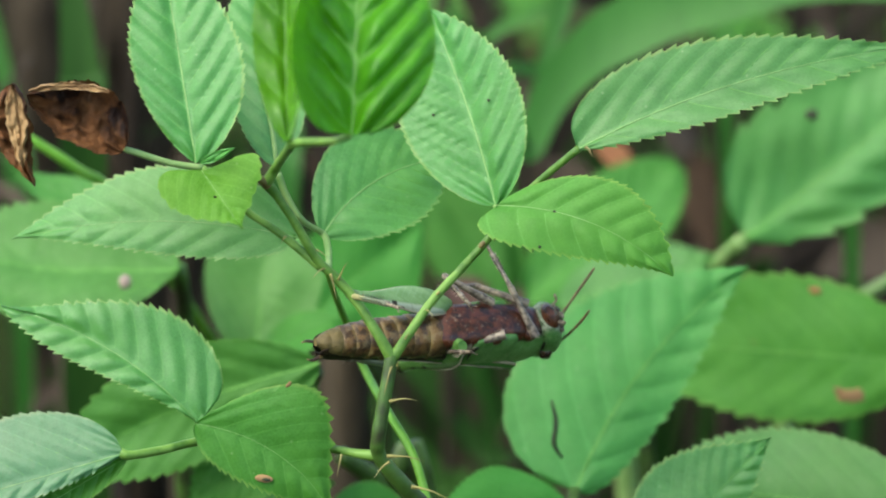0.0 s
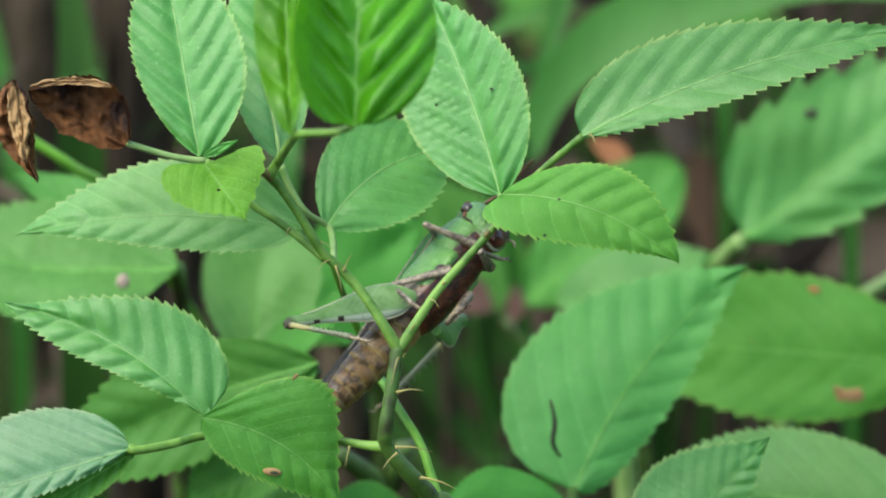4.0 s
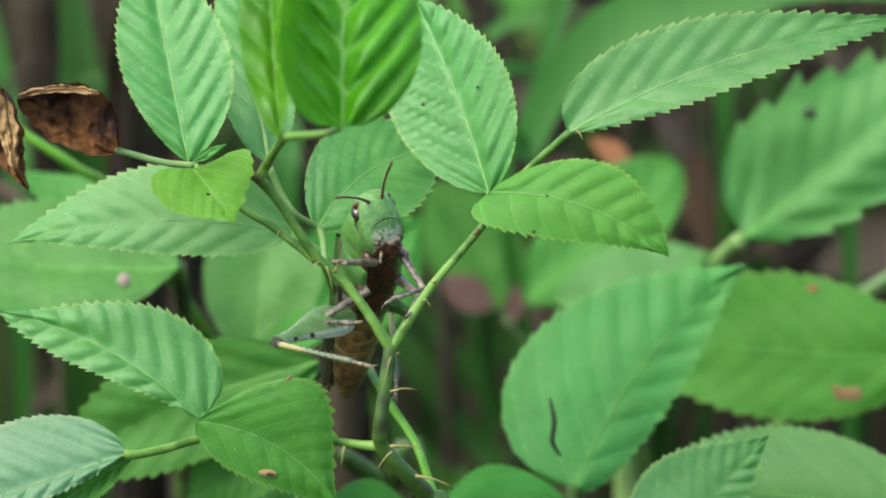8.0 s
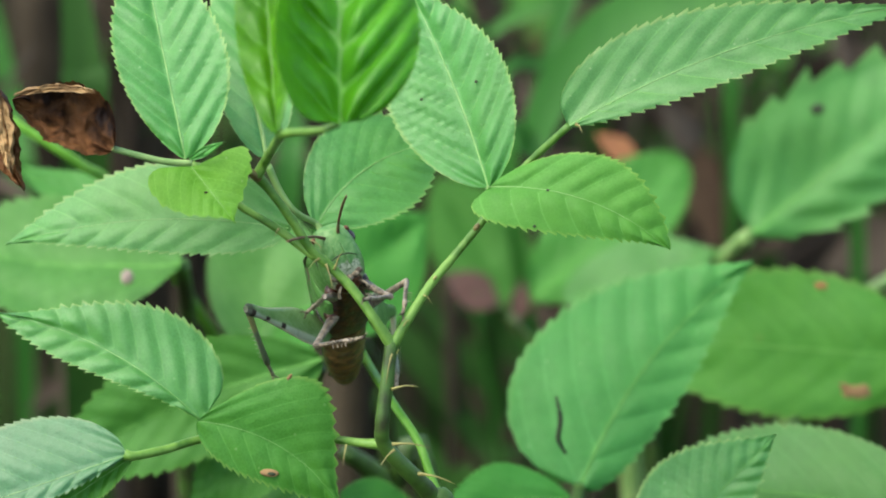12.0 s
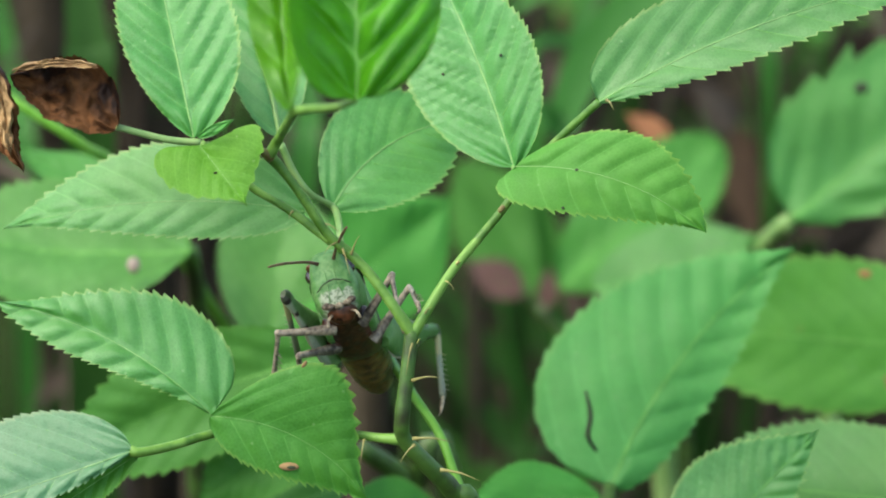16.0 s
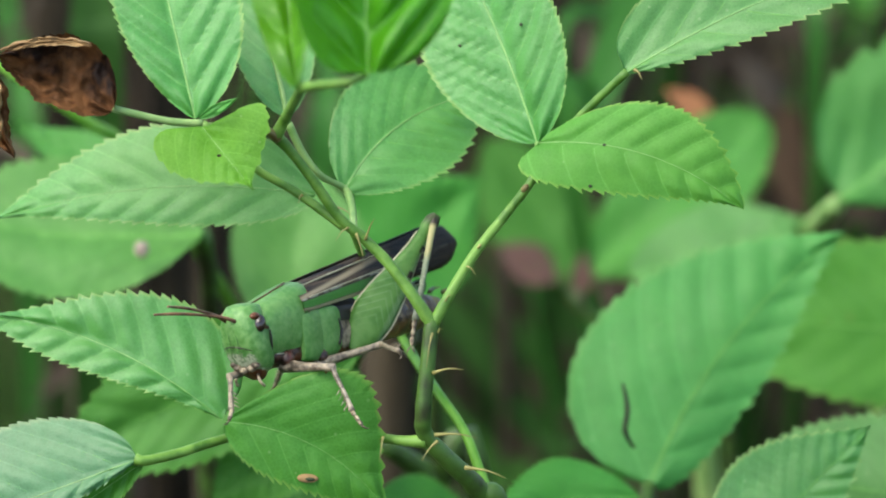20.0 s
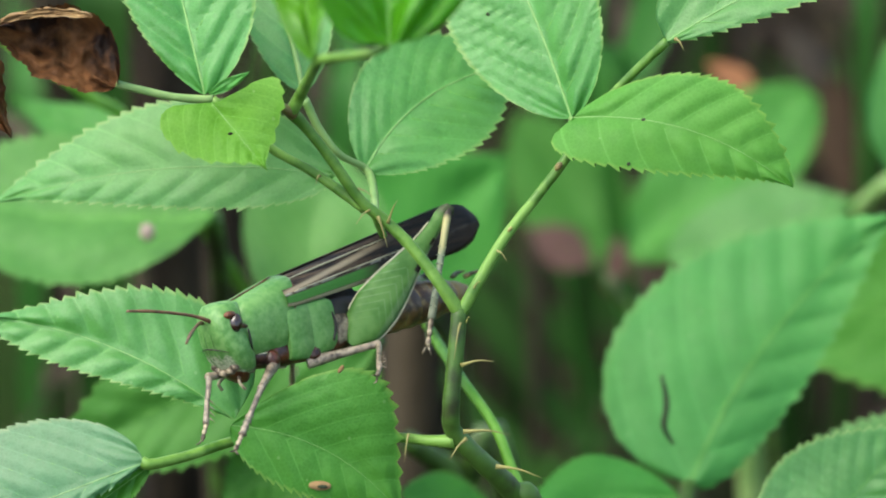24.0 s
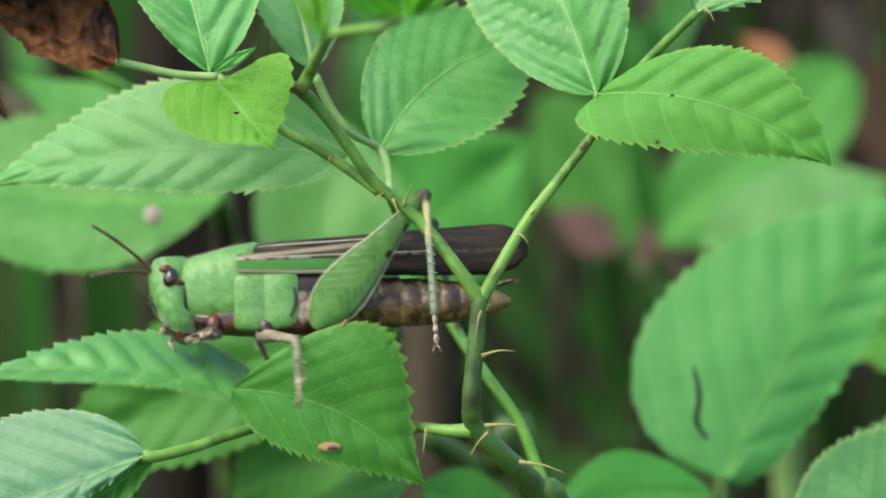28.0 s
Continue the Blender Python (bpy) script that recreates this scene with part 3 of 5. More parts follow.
# ---- the bramble in front ----
def build_bramble():
    plant = thing("bramble", "green thorny bramble shoot with toothed pleated leaflets", "bramble")
    # canes and stalks
    root = soil_under(at(800, 960, 20), 0.02, 0.06)
    rod("cane", [root, at(900, 1600, 60), at(800, 960, 14), at(757, 880, 8), at(712, 832, 4), at(676, 790, 2), at(673, 755, 0.5), at(681, 690, 0), at(691, 612, 0)], [0.0016, 0.0014, 0.00125, 0.00105, 0.00095, 0.0009], STEM_DARK, plant, "thorny green main cane", 12, 8, 0.06)
    left = rod("cane_branch", [at(691, 618, 0), at(664, 575, -0.5), at(625, 520, 0), at(585, 478, 0), at(552, 448, -0.5), at(513, 388, -2), at(478, 340, -3), at(458, 318, -4)], [0.00085, 0.0007, 0.00068, 0.00064, 0.0006, 0.0008], STEM, plant, "", 10, 7, 0.06)
    rod("bud", [at(462, 322, -4), at(448, 312, -5), at(438, 306, -5)], [0.0007, 0.0005, 0.0002], THORN, left)
    rod("petiole", [at(458, 320, -4), at(478, 285, -7), at(492, 262, -24), at(503, 246, -56)], [0.0008, 0.0006, 0.0006, 0.0007], STEM, plant, "", 9, 6)
    rod("petiole", [at(503, 246, -56), at(530, 243, -58), at(570, 240, -61), at(604, 230, -62)], [0.0006, 0.00055, 0.0005, 0.0004], STEM, plant, "", 8, 5)
    rod("petiole", [at(560, 462, 0), at(525, 435, 0.5), at(480, 402, 1), at(428, 370, 1), at(380, 320, 1), at(345, 296, 1)], [0.00068, 0.00058, 0.0005, 0.00052, 0.0005], STEM, plant, "", 9, 6, 0.05)
    rod("petiole", [at(345, 296, 1), at(290, 290, 0), at(206, 268, -2)], [0.0005, 0.00045, 0.00045], STEM_PALE, plant, "pale green stalk", 9, 6, 0.05)
    rod("cane_branch", [at(693, 618, 0), at(722, 570, 0), at(760, 512, 1), at(808, 455, 2), at(852, 402, 2), at(884, 352, 3), at(942, 293, 2), at(1006, 236, 0)], [0.00076, 0.00066, 0.00062, 0.00058, 0.00054, 0.0005, 0.0005, 0.00054], STEM, plant, "", 10, 7, 0.06)
    low = rod("petiole", [at(675, 790, 2), at(640, 788, 3), at(590, 781, 5), at(480, 770, 9), at(400, 770, 8), at(345, 780, 5), at(290, 796, 2), at(238, 806, 0), at(222, 803, 0)], [0.00085, 0.0006, 0.00055, 0.00055, 0.0006, 0.00062, 0.0007], STEM, plant, "", 9, 6, 0.05)
    rod("petiole", [at(478, 300, 6), at(498, 345, 7), at(525, 382, 8), at(562, 404, 12), at(572, 430, 8), at(575, 470, 2)], [0.0005, 0.00045, 0.0004, 0.0005, 0.0004], STEM_PALE, plant, "", 8, 6)
    rod("petiole", [at(440, 140, 12), at(456, 190, 9), at(468, 240, 7), at(478, 300, 6)], [0.00025, 0.0003, 0.00035], STEM_PALE, plant, "", 7, 6)
    rod("cane_branch", [at(572, 470, 2), at(588, 512, 18), at(606, 552, 32), at(645, 640, 36), at(690, 715, 24), at(735, 785, 18), at(762, 860, 16), at(800, 960, 16)], [0.0004, 0.0005, 0.0006, 0.0006, 0.0007], STEM_BRIGHT, plant, "", 9, 6)
    rod("petiole", [at(862, 344, 4), at(872, 350, 3), at(880, 356, 3)], [0.0004, 0.0005, 0.0005], STEM_PALE, plant, "", 7, 4)
    # thorns
    for a, b, c, d, r in ((592, 484, 607, 452, 0.32), (578, 474, 590, 520, 0.34), (545, 432, 572, 446, 0.3), (567, 464, 546, 484, 0.26), (691, 632, 680, 686, 0.34), (690, 694, 738, 690, 0.4), (690, 790, 757, 797, 0.42),
                          (694, 800, 668, 830, 0.4), (735, 842, 800, 861, 0.45), (610, 790, 603, 830, 0.3), (1018, 234, 1029, 250, 0.4), (496, 412, 490, 424, 0.3), (748, 530, 762, 546, 0.22), (713, 583, 724, 574, 0.2), (700, 632, 706, 626, 0.2)):
        thorn(plant, at(a, b, -0.7), at(c, d, -1.6), r * 0.58 * MM)
    # leaflets
    L = leaflet
    L(plant, (334, 288, 2), (258, -95, 12), (110, 86), peak=(0.42, 0.52), blunt=(0.55, 0.72), sharp=(0.9, 0.9), fold=(12, 6), arch=-1.0, seed=1, veins=8, slant=0.95, teeth=30, pleat=0.8)
    second = L(plant, (863, 342, 4), (732, 2, 14), (98, 122), bend=9, peak=(0.5, 0.5), blunt=(0.5, 0.6), sharp=(0.75, 0.8), fold=(26, -4), arch=-0.8, seed=2, veins=8, slant=0.9, teeth=28, pleat=0.9)
    L(plant, (1003, 238, 0), (1645, 28, 8), (50, 98), bend=-36, peak=(0.4, 0.24), blunt=(0.7, 0.32), sharp=(1.1, 1.7), sweep=(0, -0.2), fold=(24, -14), arch=-1.2, seed=3, veins=9, slant=1.5, teeth=30, tooth=11, pleat=0.35)
    fourth = L(plant, (866, 342, -1), (1180, 456, -6), (80, 84), LEAF_MATT, rib=0.5, bend=-34, peak=(0.26, 0.55), blunt=(0.33, 0.6), sharp=(1.15, 0.75), sweep=(-0.75, 0.1), fold=(8, -16), arch=-2.0, seed=4, veins=7, slant=0.75, teeth=24, tooth=9, pleat=0.5, label="drooping leaflet with raised folds")
    fifth = L(plant, (344, 300, -4), (421, 402, -9), (84, 96), LEAF_LIME, rib=0.3, peak=(0.28, 0.36), blunt=(0.3, 1.7), sharp=(2.0, 1.7), sweep=(-0.8, -0.3), fold=(8, 10), seed=5, veins=5, teeth=10, tooth=6, pleat=0.3, label="yellowish young leaflet")
    L(plant, (340, 288, -5), (402, 258, -9), (9, 8), LEAF_LIFTED, fold=(4, 4), seed=6, teeth=6, tooth=1, veins=3, pleat=0.05, ribbed=False)
    L(plant, (517, 412, 14), (16, 434, 24), (100, 62), LEAF_LIFTED, rib=0.6, bend=30, peak=(0.4, 0.33), blunt=(0.4, 0.5), sharp=(1.05, 1.2), sweep=(-0.1, 0), fold=(-24, 20), arch=-1.5, seed=7, veins=8, slant=1.25, teeth=28, tooth=9, pleat=0.42)
    L(plant, (562, 406, 12), (782, 262, 24), (100, 100), LEAF_LIFTED, bend=-34, peak=(0.55, 0.5), blunt=(0.7, 0.5), sharp=(0.85, 0.7), sweep=(0, -0.25), fold=(22, -16), seed=8, veins=8, slant=0.9, teeth=18, tooth=10, pleat=0.5)
    L(plant, (478, 288, 12), (418, -90, 34), (76, 74), LEAF_LIFTED, rib=0.6, peak=(0.5, 0.5), blunt=(0.55, 0.5), fold=(6, 6), seed=9, veins=9, teeth=26, pleat=0.4)
    upper = L(plant, (357, 746, 6), (0, 552, 12), (116, 50), bend=32, peak=(0.28, 0.62), blunt=(0.24, 1.1), sharp=(1.6, 0.8), sweep=(-0.22, 0), rib=0.55, fold=(-6, 16), arch=-1.5, seed=10, veins=8, slant=0.75, teeth=26, tooth=11, pleat=0.65)
    landing = L(plant, (350, 746, 2), (606, 908, 3), (75, 132), LEAF_DARK, bend=-38, peak=(0.36, 0.47), blunt=(0.6, 0.72), sharp=(1.05, 2.0), rib=0.25, fold=(-3, 6), arch=-1.0, seed=11, veins=7, slant=0.9, teeth=22, tooth=11, pleat=0.3, label="dark green leaflet with a small brown hole")
    outer = L(plant, (226, 803, 0), (-155, 930, 4), (118, 32), LEAF_SKY_TINT, peak=(0.45, 0.5), blunt=(0.42, 0.7), rib=0.6, fold=(-22, 26), arch=-1.0, seed=12, veins=9, slant=1.0, tooth=9, pleat=0.5)
    outer_low = L(plant, (234, 808, 1), (40, 935, 4), (40, 30), LEAF_DARK, fold=(10, 18), seed=13, veins=8)
    L(plant, (606, 228, -62), (604, -200, -46), (141, 112), LEAF_YOUNG, peak=(0.36, 0.36), blunt=(0.42, 0.28), rib=0.3, fold=(6, -14), curl=(-3, 13), arch=-1.5, seed=14, veins=6, slant=0.95, pleat=2.3, sway=1.5, tooth=4, across=18, rate=6, label="bright young leaflet held toward the light")
    L(plant, (494, 246, -56), (468, -180, -44), (34, 58), LEAF_YOUNG, peak=(0.45, 0.45), blunt=(0.6, 0.55), rib=0, fold=(50, 4), seed=15, veins=6, slant=0.85, pleat=0.8, tooth=4, label="bright young leaflet folded along its rib")
    # brown hole in the dark leaflet
    bm = bmesh.new()
    ball(bm, on_blade(landing, 474, 838), (17 * STEP, 4 * STEP, 7 * STEP), (0, 5, 0))
    spot = part("brown_spot", bm, DEAD_PALE, plant, "small brown scar")
    bm = bmesh.new()
    ball(bm, on_blade(landing, 478, 840, 0.0003), (9 * STEP, 3 * STEP, 3.5 * STEP), (0, 5, 0))
    part("hole", bm, SCAR, spot)
    bm = bmesh.new()
    ball(bm, on_blade(landing, 512, 672), (7 * STEP, 2 * STEP, 3 * STEP), (0, -50, 0))
    nick = part("brown_spot", bm, DEAD_PALE, plant, "small tan scar")
    for x, y, d, w, h in ((842, 412, 1.6, 5, 8), (858, 394, 1.8, 4, 6), (768, 500, 0.8, 3, 5)):
        bm = bmesh.new()
        ball(bm, at(x, y, d), (w * STEP, 7 * STEP, h * STEP), (0, 40, 0))
        part("bark_scar", bm, THORN, plant, "pale scar on the cane")
    for x, y in ((372, 344),):
        bm = bmesh.new()
        ball(bm, on_blade(fifth, x, y), (3.5 * STEP, 1.5 * STEP, 2 * STEP))
        part("leaf_spot", bm, DEAD, plant)
    for ob, a, b in ((fourth, 943, 413), (fourth, 968, 348), (second, 752, 185), (second, 842, 158)):
        bm = bmesh.new()
        ball(bm, on_blade(ob, a, b), (3 * STEP, 1.5 * STEP, 2.5 * STEP))
        part("speck", bm, SCAR, plant)
    # withered leaflets, curled up
    dead = L(plant, (208, 270, -2), (32, 180, -1), (80, 36), DEAD, "withered_leaflet", "dry brown curled leaflet", False, 0, peak=(0.42, 0.5), blunt=(0.5, 0.5), sharp=(0.85, 0.8), fold=(-20, 22), crumple=1.6, curl=(7, 3), arch=1.5, seed=21, veins=5, pleat=0.6, tooth=4, teeth=20, sway=2.5)
    L(dead, (178, 170, -7.5), (34, 174, -4.5), (8, 6), DEAD_PALE, "rolled_edge", "tan rolled edge", False, 0, crumple=0.8, bend=10, peak=(0.5, 0.5), blunt=(0.4, 0.4), sharp=(0.4, 0.4), fold=(-40, 40), seed=22, veins=5, pleat=0.3, tooth=0.5, teeth=16, sway=1.0)
    hanging = L(plant, (6, 160, 0), (52, 342, 2), (42, 26), DEAD, "withered_leaflet", "dry brown drooping leaflet", False, 0, bend=10, peak=(0.4, 0.4), blunt=(0.5, 0.5), sharp=(1.2, 1.2), crumple=1.4, fold=(-30, 40), arch=-2.0, seed=23, veins=4, pleat=0.6, tooth=2, teeth=16, sway=3.0)
    L(hanging, (4, 164, -3.5), (30, 318, -2.5), (20, 14), DEAD_PALE, "rolled_edge", "tan rolled edge", False, 0, bend=-4, blunt=(0.5, 0.5), fold=(-30, 30), seed=24, crumple=1.0, veins=4, pleat=0.4, tooth=0.5, teeth=14, sway=1.5)
    # seconds, shift right and up in mm, lean in degrees: the low leaf gives way as the grasshopper steps on it
    sink = [(0, 0, 0, 0), (15, 0.1, 0, 0), (18, 0.15, -0.45, 0), (21, 0.2, -0.85, 0), (25, 0.1, -1.1, 0), (27.5, 0.1, -1.2, 0), (28, -0.1, -0.5, 0)]
    tread = [(0, 0, 0, 0), (12.5, 0, 0, 0), (15, 0.2, 0, -2), (17, 0.6, -0.8, -5), (18, 0.8, -1.5, -7), (19, 0.9, -1.5, -6), (20, 1.2, -1.0, 0), (21, 0.6, -1.1, 0), (24, 0.3, -1.7, 0), (27.4, 0, -1.7, 0), (28, -0.3, 1.6, -3)]
    press = [(0, 0, 0, 0), (15, 0.1, 0, 0), (18, 0.15, -0.45, 0), (19, 0.2, -0.55, -0.5), (20.5, 0.2, -0.85, -3.5), (25, 0.1, -1.1, -4.5), (27.4, 0.1, -1.2, -4.5, 0), (28, 0.3, -0.6, -11, 52)]
    moving = [(low, at(670, 790, 2), sink), (outer, at(230, 801, 0), sink), (outer_low, at(230, 801, 0), sink), (upper, at(365, 742, 6), press), (landing, at(352, 745, 2), tread), (spot, at(352, 745, 2), tread), (nick, at(352, 745, 2), tread)]
    return plant, moving


# ---- weeds behind ----
def weed(label, stalk, leaves, group="weeds behind the bramble", r=0.0013, name="weed", category="weed", material=None):
    """A weed rooted in the ground: its stalk, from the ground up through the given places, and its leaves."""
    plant = thing(name, label, category, group)
    low = stalk[-1]
    root = soil_under(low, 0.01, 0.02)
    rod("stalk", stalk + [low.lerp(root, 0.45) + Vector((0.008, 0, 0)), root], [r * 0.8, r, r * 1.1, r * 1.4], material or STEM_DARK, plant, "", 8, 6)
    for base, tip, width, face, mat, shape in leaves:
        if face is None:
            leaflet(plant, base, tip, width, mat, "leaf", ribbed=False, **shape)
        else:
            leaf(plant, base, tip, width * STEP, face, mat, "leaf", **shape)
    return plant


def build_weeds():
    F = LEAF_FAR
    a = weed("broad-leaved green weed with a cracked leaf", [at(1012, 868, 68), at(1005, 930, 60), at(1000, 1100, 65)], [
        ((1014, 866, 68), (1318, 470, 78), (82, 190), None, LEAF_DULL, dict(bend=-38, peak=(0.42, 0.3), blunt=(0.45, 0.35), sharp=(1.15, 1.0), sweep=(0, -0.35), fold=(2, -14), seed=31, veins=7, slant=0.9, teeth=20, tooth=13, pleat=0.45)),
        (at(1000, 885, 64), at(752, 930, 60), 150, (0, -1, 0.8), F, dict(pleat=0.022, bow=-0.1, fold=10, seed=32, blunt=0.6))])
    rod("leaf_crack", [at(972, 705, 58), at(980, 745, 58), at(976, 780, 58), at(990, 806, 59)], [0.0002, 0.0004, 0.0004, 0.0002], SCAR, a, "dark crack", 6, 4)
    spotted = weed("broad spotted green weed leaf", [at(1610, 657, 112), at(1640, 800, 118), at(1640, 1000, 140)], [
        ((1650, 640, 112), (1095, 600, 112), (138, 122), None, LEAF_SPOTTED, dict(peak=(0.48, 0.45), blunt=(0.55, 0.55), sharp=(0.5, 0.6), fold=(-10, 10), seed=33, veins=8, teeth=16, tooth=14, pleat=0.25, sway=1.5))])
    for x, y, d, w, h, mat in ((1497, 697, 103, 34, 16, DEAD_PALE), (1436, 512, 106, 13, 9, ORANGE)):
        bm = bmesh.new()
        for k in range(5):
            ball(bm, at(x + w * 0.3 * math.cos(k * 2.4), y + h * 0.3 * math.sin(k * 3.1), d), (w * (0.5 + 0.06 * k) * STEP, 3 * STEP, h * (0.75 - 0.06 * k) * STEP), (0, 18 * k - 36, 0), 10, 6)
        part("dead_patch", bm, mat, spotted, "brown dead patch")
    weed("toothed green leaves of a low bramble", [at(1640, 900, 62), at(1660, 1000, 66), at(1660, 1200, 70)], [
        ((1640, 905, 60), (1155, 850, 70), (122, 110), None, LEAF_DULL, dict(peak=(0.5, 0.45), blunt=(0.5, 0.6), sharp=(0.6, 0.8), fold=(-24, 4), seed=34, veins=9, tooth=12, pleat=0.3))])
    weed("toothed bramble leaflet with pale edge", [at(1120, 1020, 35), at(1120, 1100, 38), at(1120, 1300, 45)], [
        ((1125, 1010, 35), (1358, 770, 33), (66, 112), None, LEAF, dict(peak=(0.45, 0.42), blunt=(0.6, 0.6), sharp=(1.2, 1.2), fold=(8, -14), seed=35, veins=9, tooth=9))])
    b = weed("large green weed leaf on a pale stalk", [at(1310, 425, 130), at(1265, 470, 151), at(1190, 550, 153), at(1100, 760, 160)], material=STEM_PALE, leaves=[
        ((1312, 422, 130), (1700, 102, 136), (104, 156), None, LEAF_DULL, dict(peak=(0.48, 0.28), blunt=(0.6, 0.36), sharp=(0.8, 0.8), fold=(10, -10), seed=36, veins=7, teeth=8, tooth=34, pleat=0.9, sway=2.5))], r=0.0016)
    bm = bmesh.new()
    ball(bm, at(1430, 203, 124), (14 * STEP, 8 * STEP, 11 * STEP))
    part("dark_fleck", bm, SCAR, b)
    weed("blurred broad green leaves", [at(892, 562, 174), at(985, 700, 176), at(1010, 900, 182)], [
        (at(930, 540, 175), at(1195, 290, 185), 205, (0, -1, 0.7), F, dict(pleat=0.022, fold=6, wide=0.55, seed=37, veins=7, blunt=0.55, sharp=0.55)),
        (at(985, 540, 150), at(1260, 450, 150), 180, (0, -1, 0.9), LEAF_DULL, dict(pleat=0.022, fold=6, wide=0.5, seed=38, veins=7, blunt=0.5)),
        (at(905, 550, 222), at(765, 325, 226), 190, (0, -1, 0.8), F, dict(pleat=0.022, fold=6, wide=0.5, seed=52, veins=7, blunt=0.5, sharp=0.7))], r=0.0007)
    weed("reddish leaf among the weeds", [at(872, 548, 202), at(960, 620, 214), at(1010, 800, 236)], [
        (at(872, 548, 200), at(775, 490, 200), 84, (0, -1, 0.7), ROSE, dict(fold=6, seed=40, teeth=6, across=3)),
        (at(905, 575, 202), at(915, 500, 202), 42, (0, -1, 0.7), ROSE, dict(fold=6, seed=41, teeth=6, across=3))], r=0.0008)
    weed("orange dying leaf among the weeds", [at(1100, 300, 190), at(1130, 420, 195), at(1140, 800, 200)], [
        (at(1120, 300, 190), at(1040, 245, 190), 56, (0, -1, 0.7), ORANGE, dict(fold=6, seed=42, teeth=6, across=3))], r=0.0008)
    c = weed("pale green weed leaves with a gall", [at(318, 470, 95), at(330, 600, 105), at(330, 900, 120)], [
        (at(318, 475, 92), at(-160, 430, 96), 290, (0, -1, 0.8), LEAF_PALE, dict(pleat=0.022, bow=0.05, fold=6, wide=0.45, seed=43, veins=8, blunt=0.55)),
        (at(300, 440, 100), at(20, 300, 104), 130, (0, -1, 0.8), LEAF_PALE, dict(pleat=0.022, fold=6, seed=44, veins=8, blunt=0.55))])
    bm = bmesh.new()
    ball(bm, at(222, 497, 86), (12 * STEP, 6 * STEP, 14 * STEP))
    part("gall", bm, PALE_SPOT, c, "pale round gall")
    weed("rounded green weed leaf", [at(440, 640, 105), at(450, 720, 110), at(450, 900, 120)], [
        (at(450, 638, 105), at(480, 360, 112), 220, (0, -1, 0.6), LEAF_PALE, dict(pleat=0.022, fold=8, wide=0.55, seed=45, veins=7, blunt=0.5)),
        (at(455, 630, 105), at(600, 560, 100), 110, (0, -1, 0.9), F, dict(pleat=0.022, fold=8, wide=0.5, seed=46, veins=7, blunt=0.5))])
    weed("bright blurred weed leaf", [at(600, 575, 140), at(672, 690, 150), at(690, 950, 160)], [
        (at(520, 585, 135), at(748, 385, 140), 230, (0, -1, 0.1), F, dict(pleat=0.022, fold=6, wide=0.5, seed=47, veins=7, blunt=0.5))])
    weed("broad green weed leaf near the ground", [at(560, 655, 62), at(520, 760, 80), at(500, 1000, 90)], [
        (at(565, 640, 60), at(60, 850, 66), 215, (0, -1, 0.1), F, dict(bow=-0.04, fold=8, wide=0.5, seed=48, veins=8, blunt=0.55)),
        (at(560, 680, 64), at(330, 900, 66), 180, (0, -1, 0.3), F, dict(fold=8, wide=0.5, seed=49, veins=8, blunt=0.55))])
    weed("green weed leaves low in the shade", [at(600, 800, 80), at(680, 860, 85), at(760, 960, 90)], [
        (at(590, 850, 70), at(330, 960, 72), 170, (0, -1, 1.0), F, dict(pleat=0.022, fold=8, seed=50, veins=7)),
        (at(590, 880, 75), at(760, 930, 80), 130, (0, -1, 1.0), LEAF_DARK, dict(fold=8, seed=51, veins=7))], r=0.0016)
    weed("pale green stalk crossing the weeds", [at(1620, 465, 150), at(1500, 535, 152), at(1400, 590, 158), at(1380, 800, 165)], [], r=0.0012, material=STEM_PALE)
    weed("slender green shoot behind the canes", [at(-30, 190, 86), at(60, 248, 86), at(140, 300, 88), at(215, 360, 96), at(400, 640, 120), at(500, 800, 130)], [], r=0.00075, material=STEM_BRIGHT)


# ---- grass and stalks ----
def blade(parent, points, width, face=(0, -1, 0.3), material=None, foot=0.06):
    """A grass blade: a keeled strip along a smooth line."""
    line = curve_points(points, 8)
    bm = bmesh.new()
    rows = []
    for i, p in enumerate(line):
        d = (line[min(i + 1, len(line) - 1)] - line[max(i - 1, 0)]).normalized()
        n = Vector(face)
        n = (n - d * n.dot(d)).normalized()
        s = n.cross(d)
        u = i / (len(line) - 1)
        w = width * 0.5 * max(0.04, min(1, (1 - u) * 2.2, foot + u * u * 2.6)) ** 0.8
        rows.append([bm.verts.new(p - s * w + n * w * 0.25), bm.verts.new(p), bm.verts.new(p + s * w + n * w * 0.25)])
    for a, b in zip(rows, rows[1:]):
        bm.faces.new((a[0], a[1], b[1], b[0])), bm.faces.new((a[1], a[2], b[2], b[1]))
    ob = part("blade", bm, material or GRASS, parent)
    rod("keel", [q - Vector(face).normalized() * 0.0001 for q in line[::4]], [width * 0.02, width * 0.016, width * 0.006], material or GRASS, ob, "", 5, 1)
    return ob


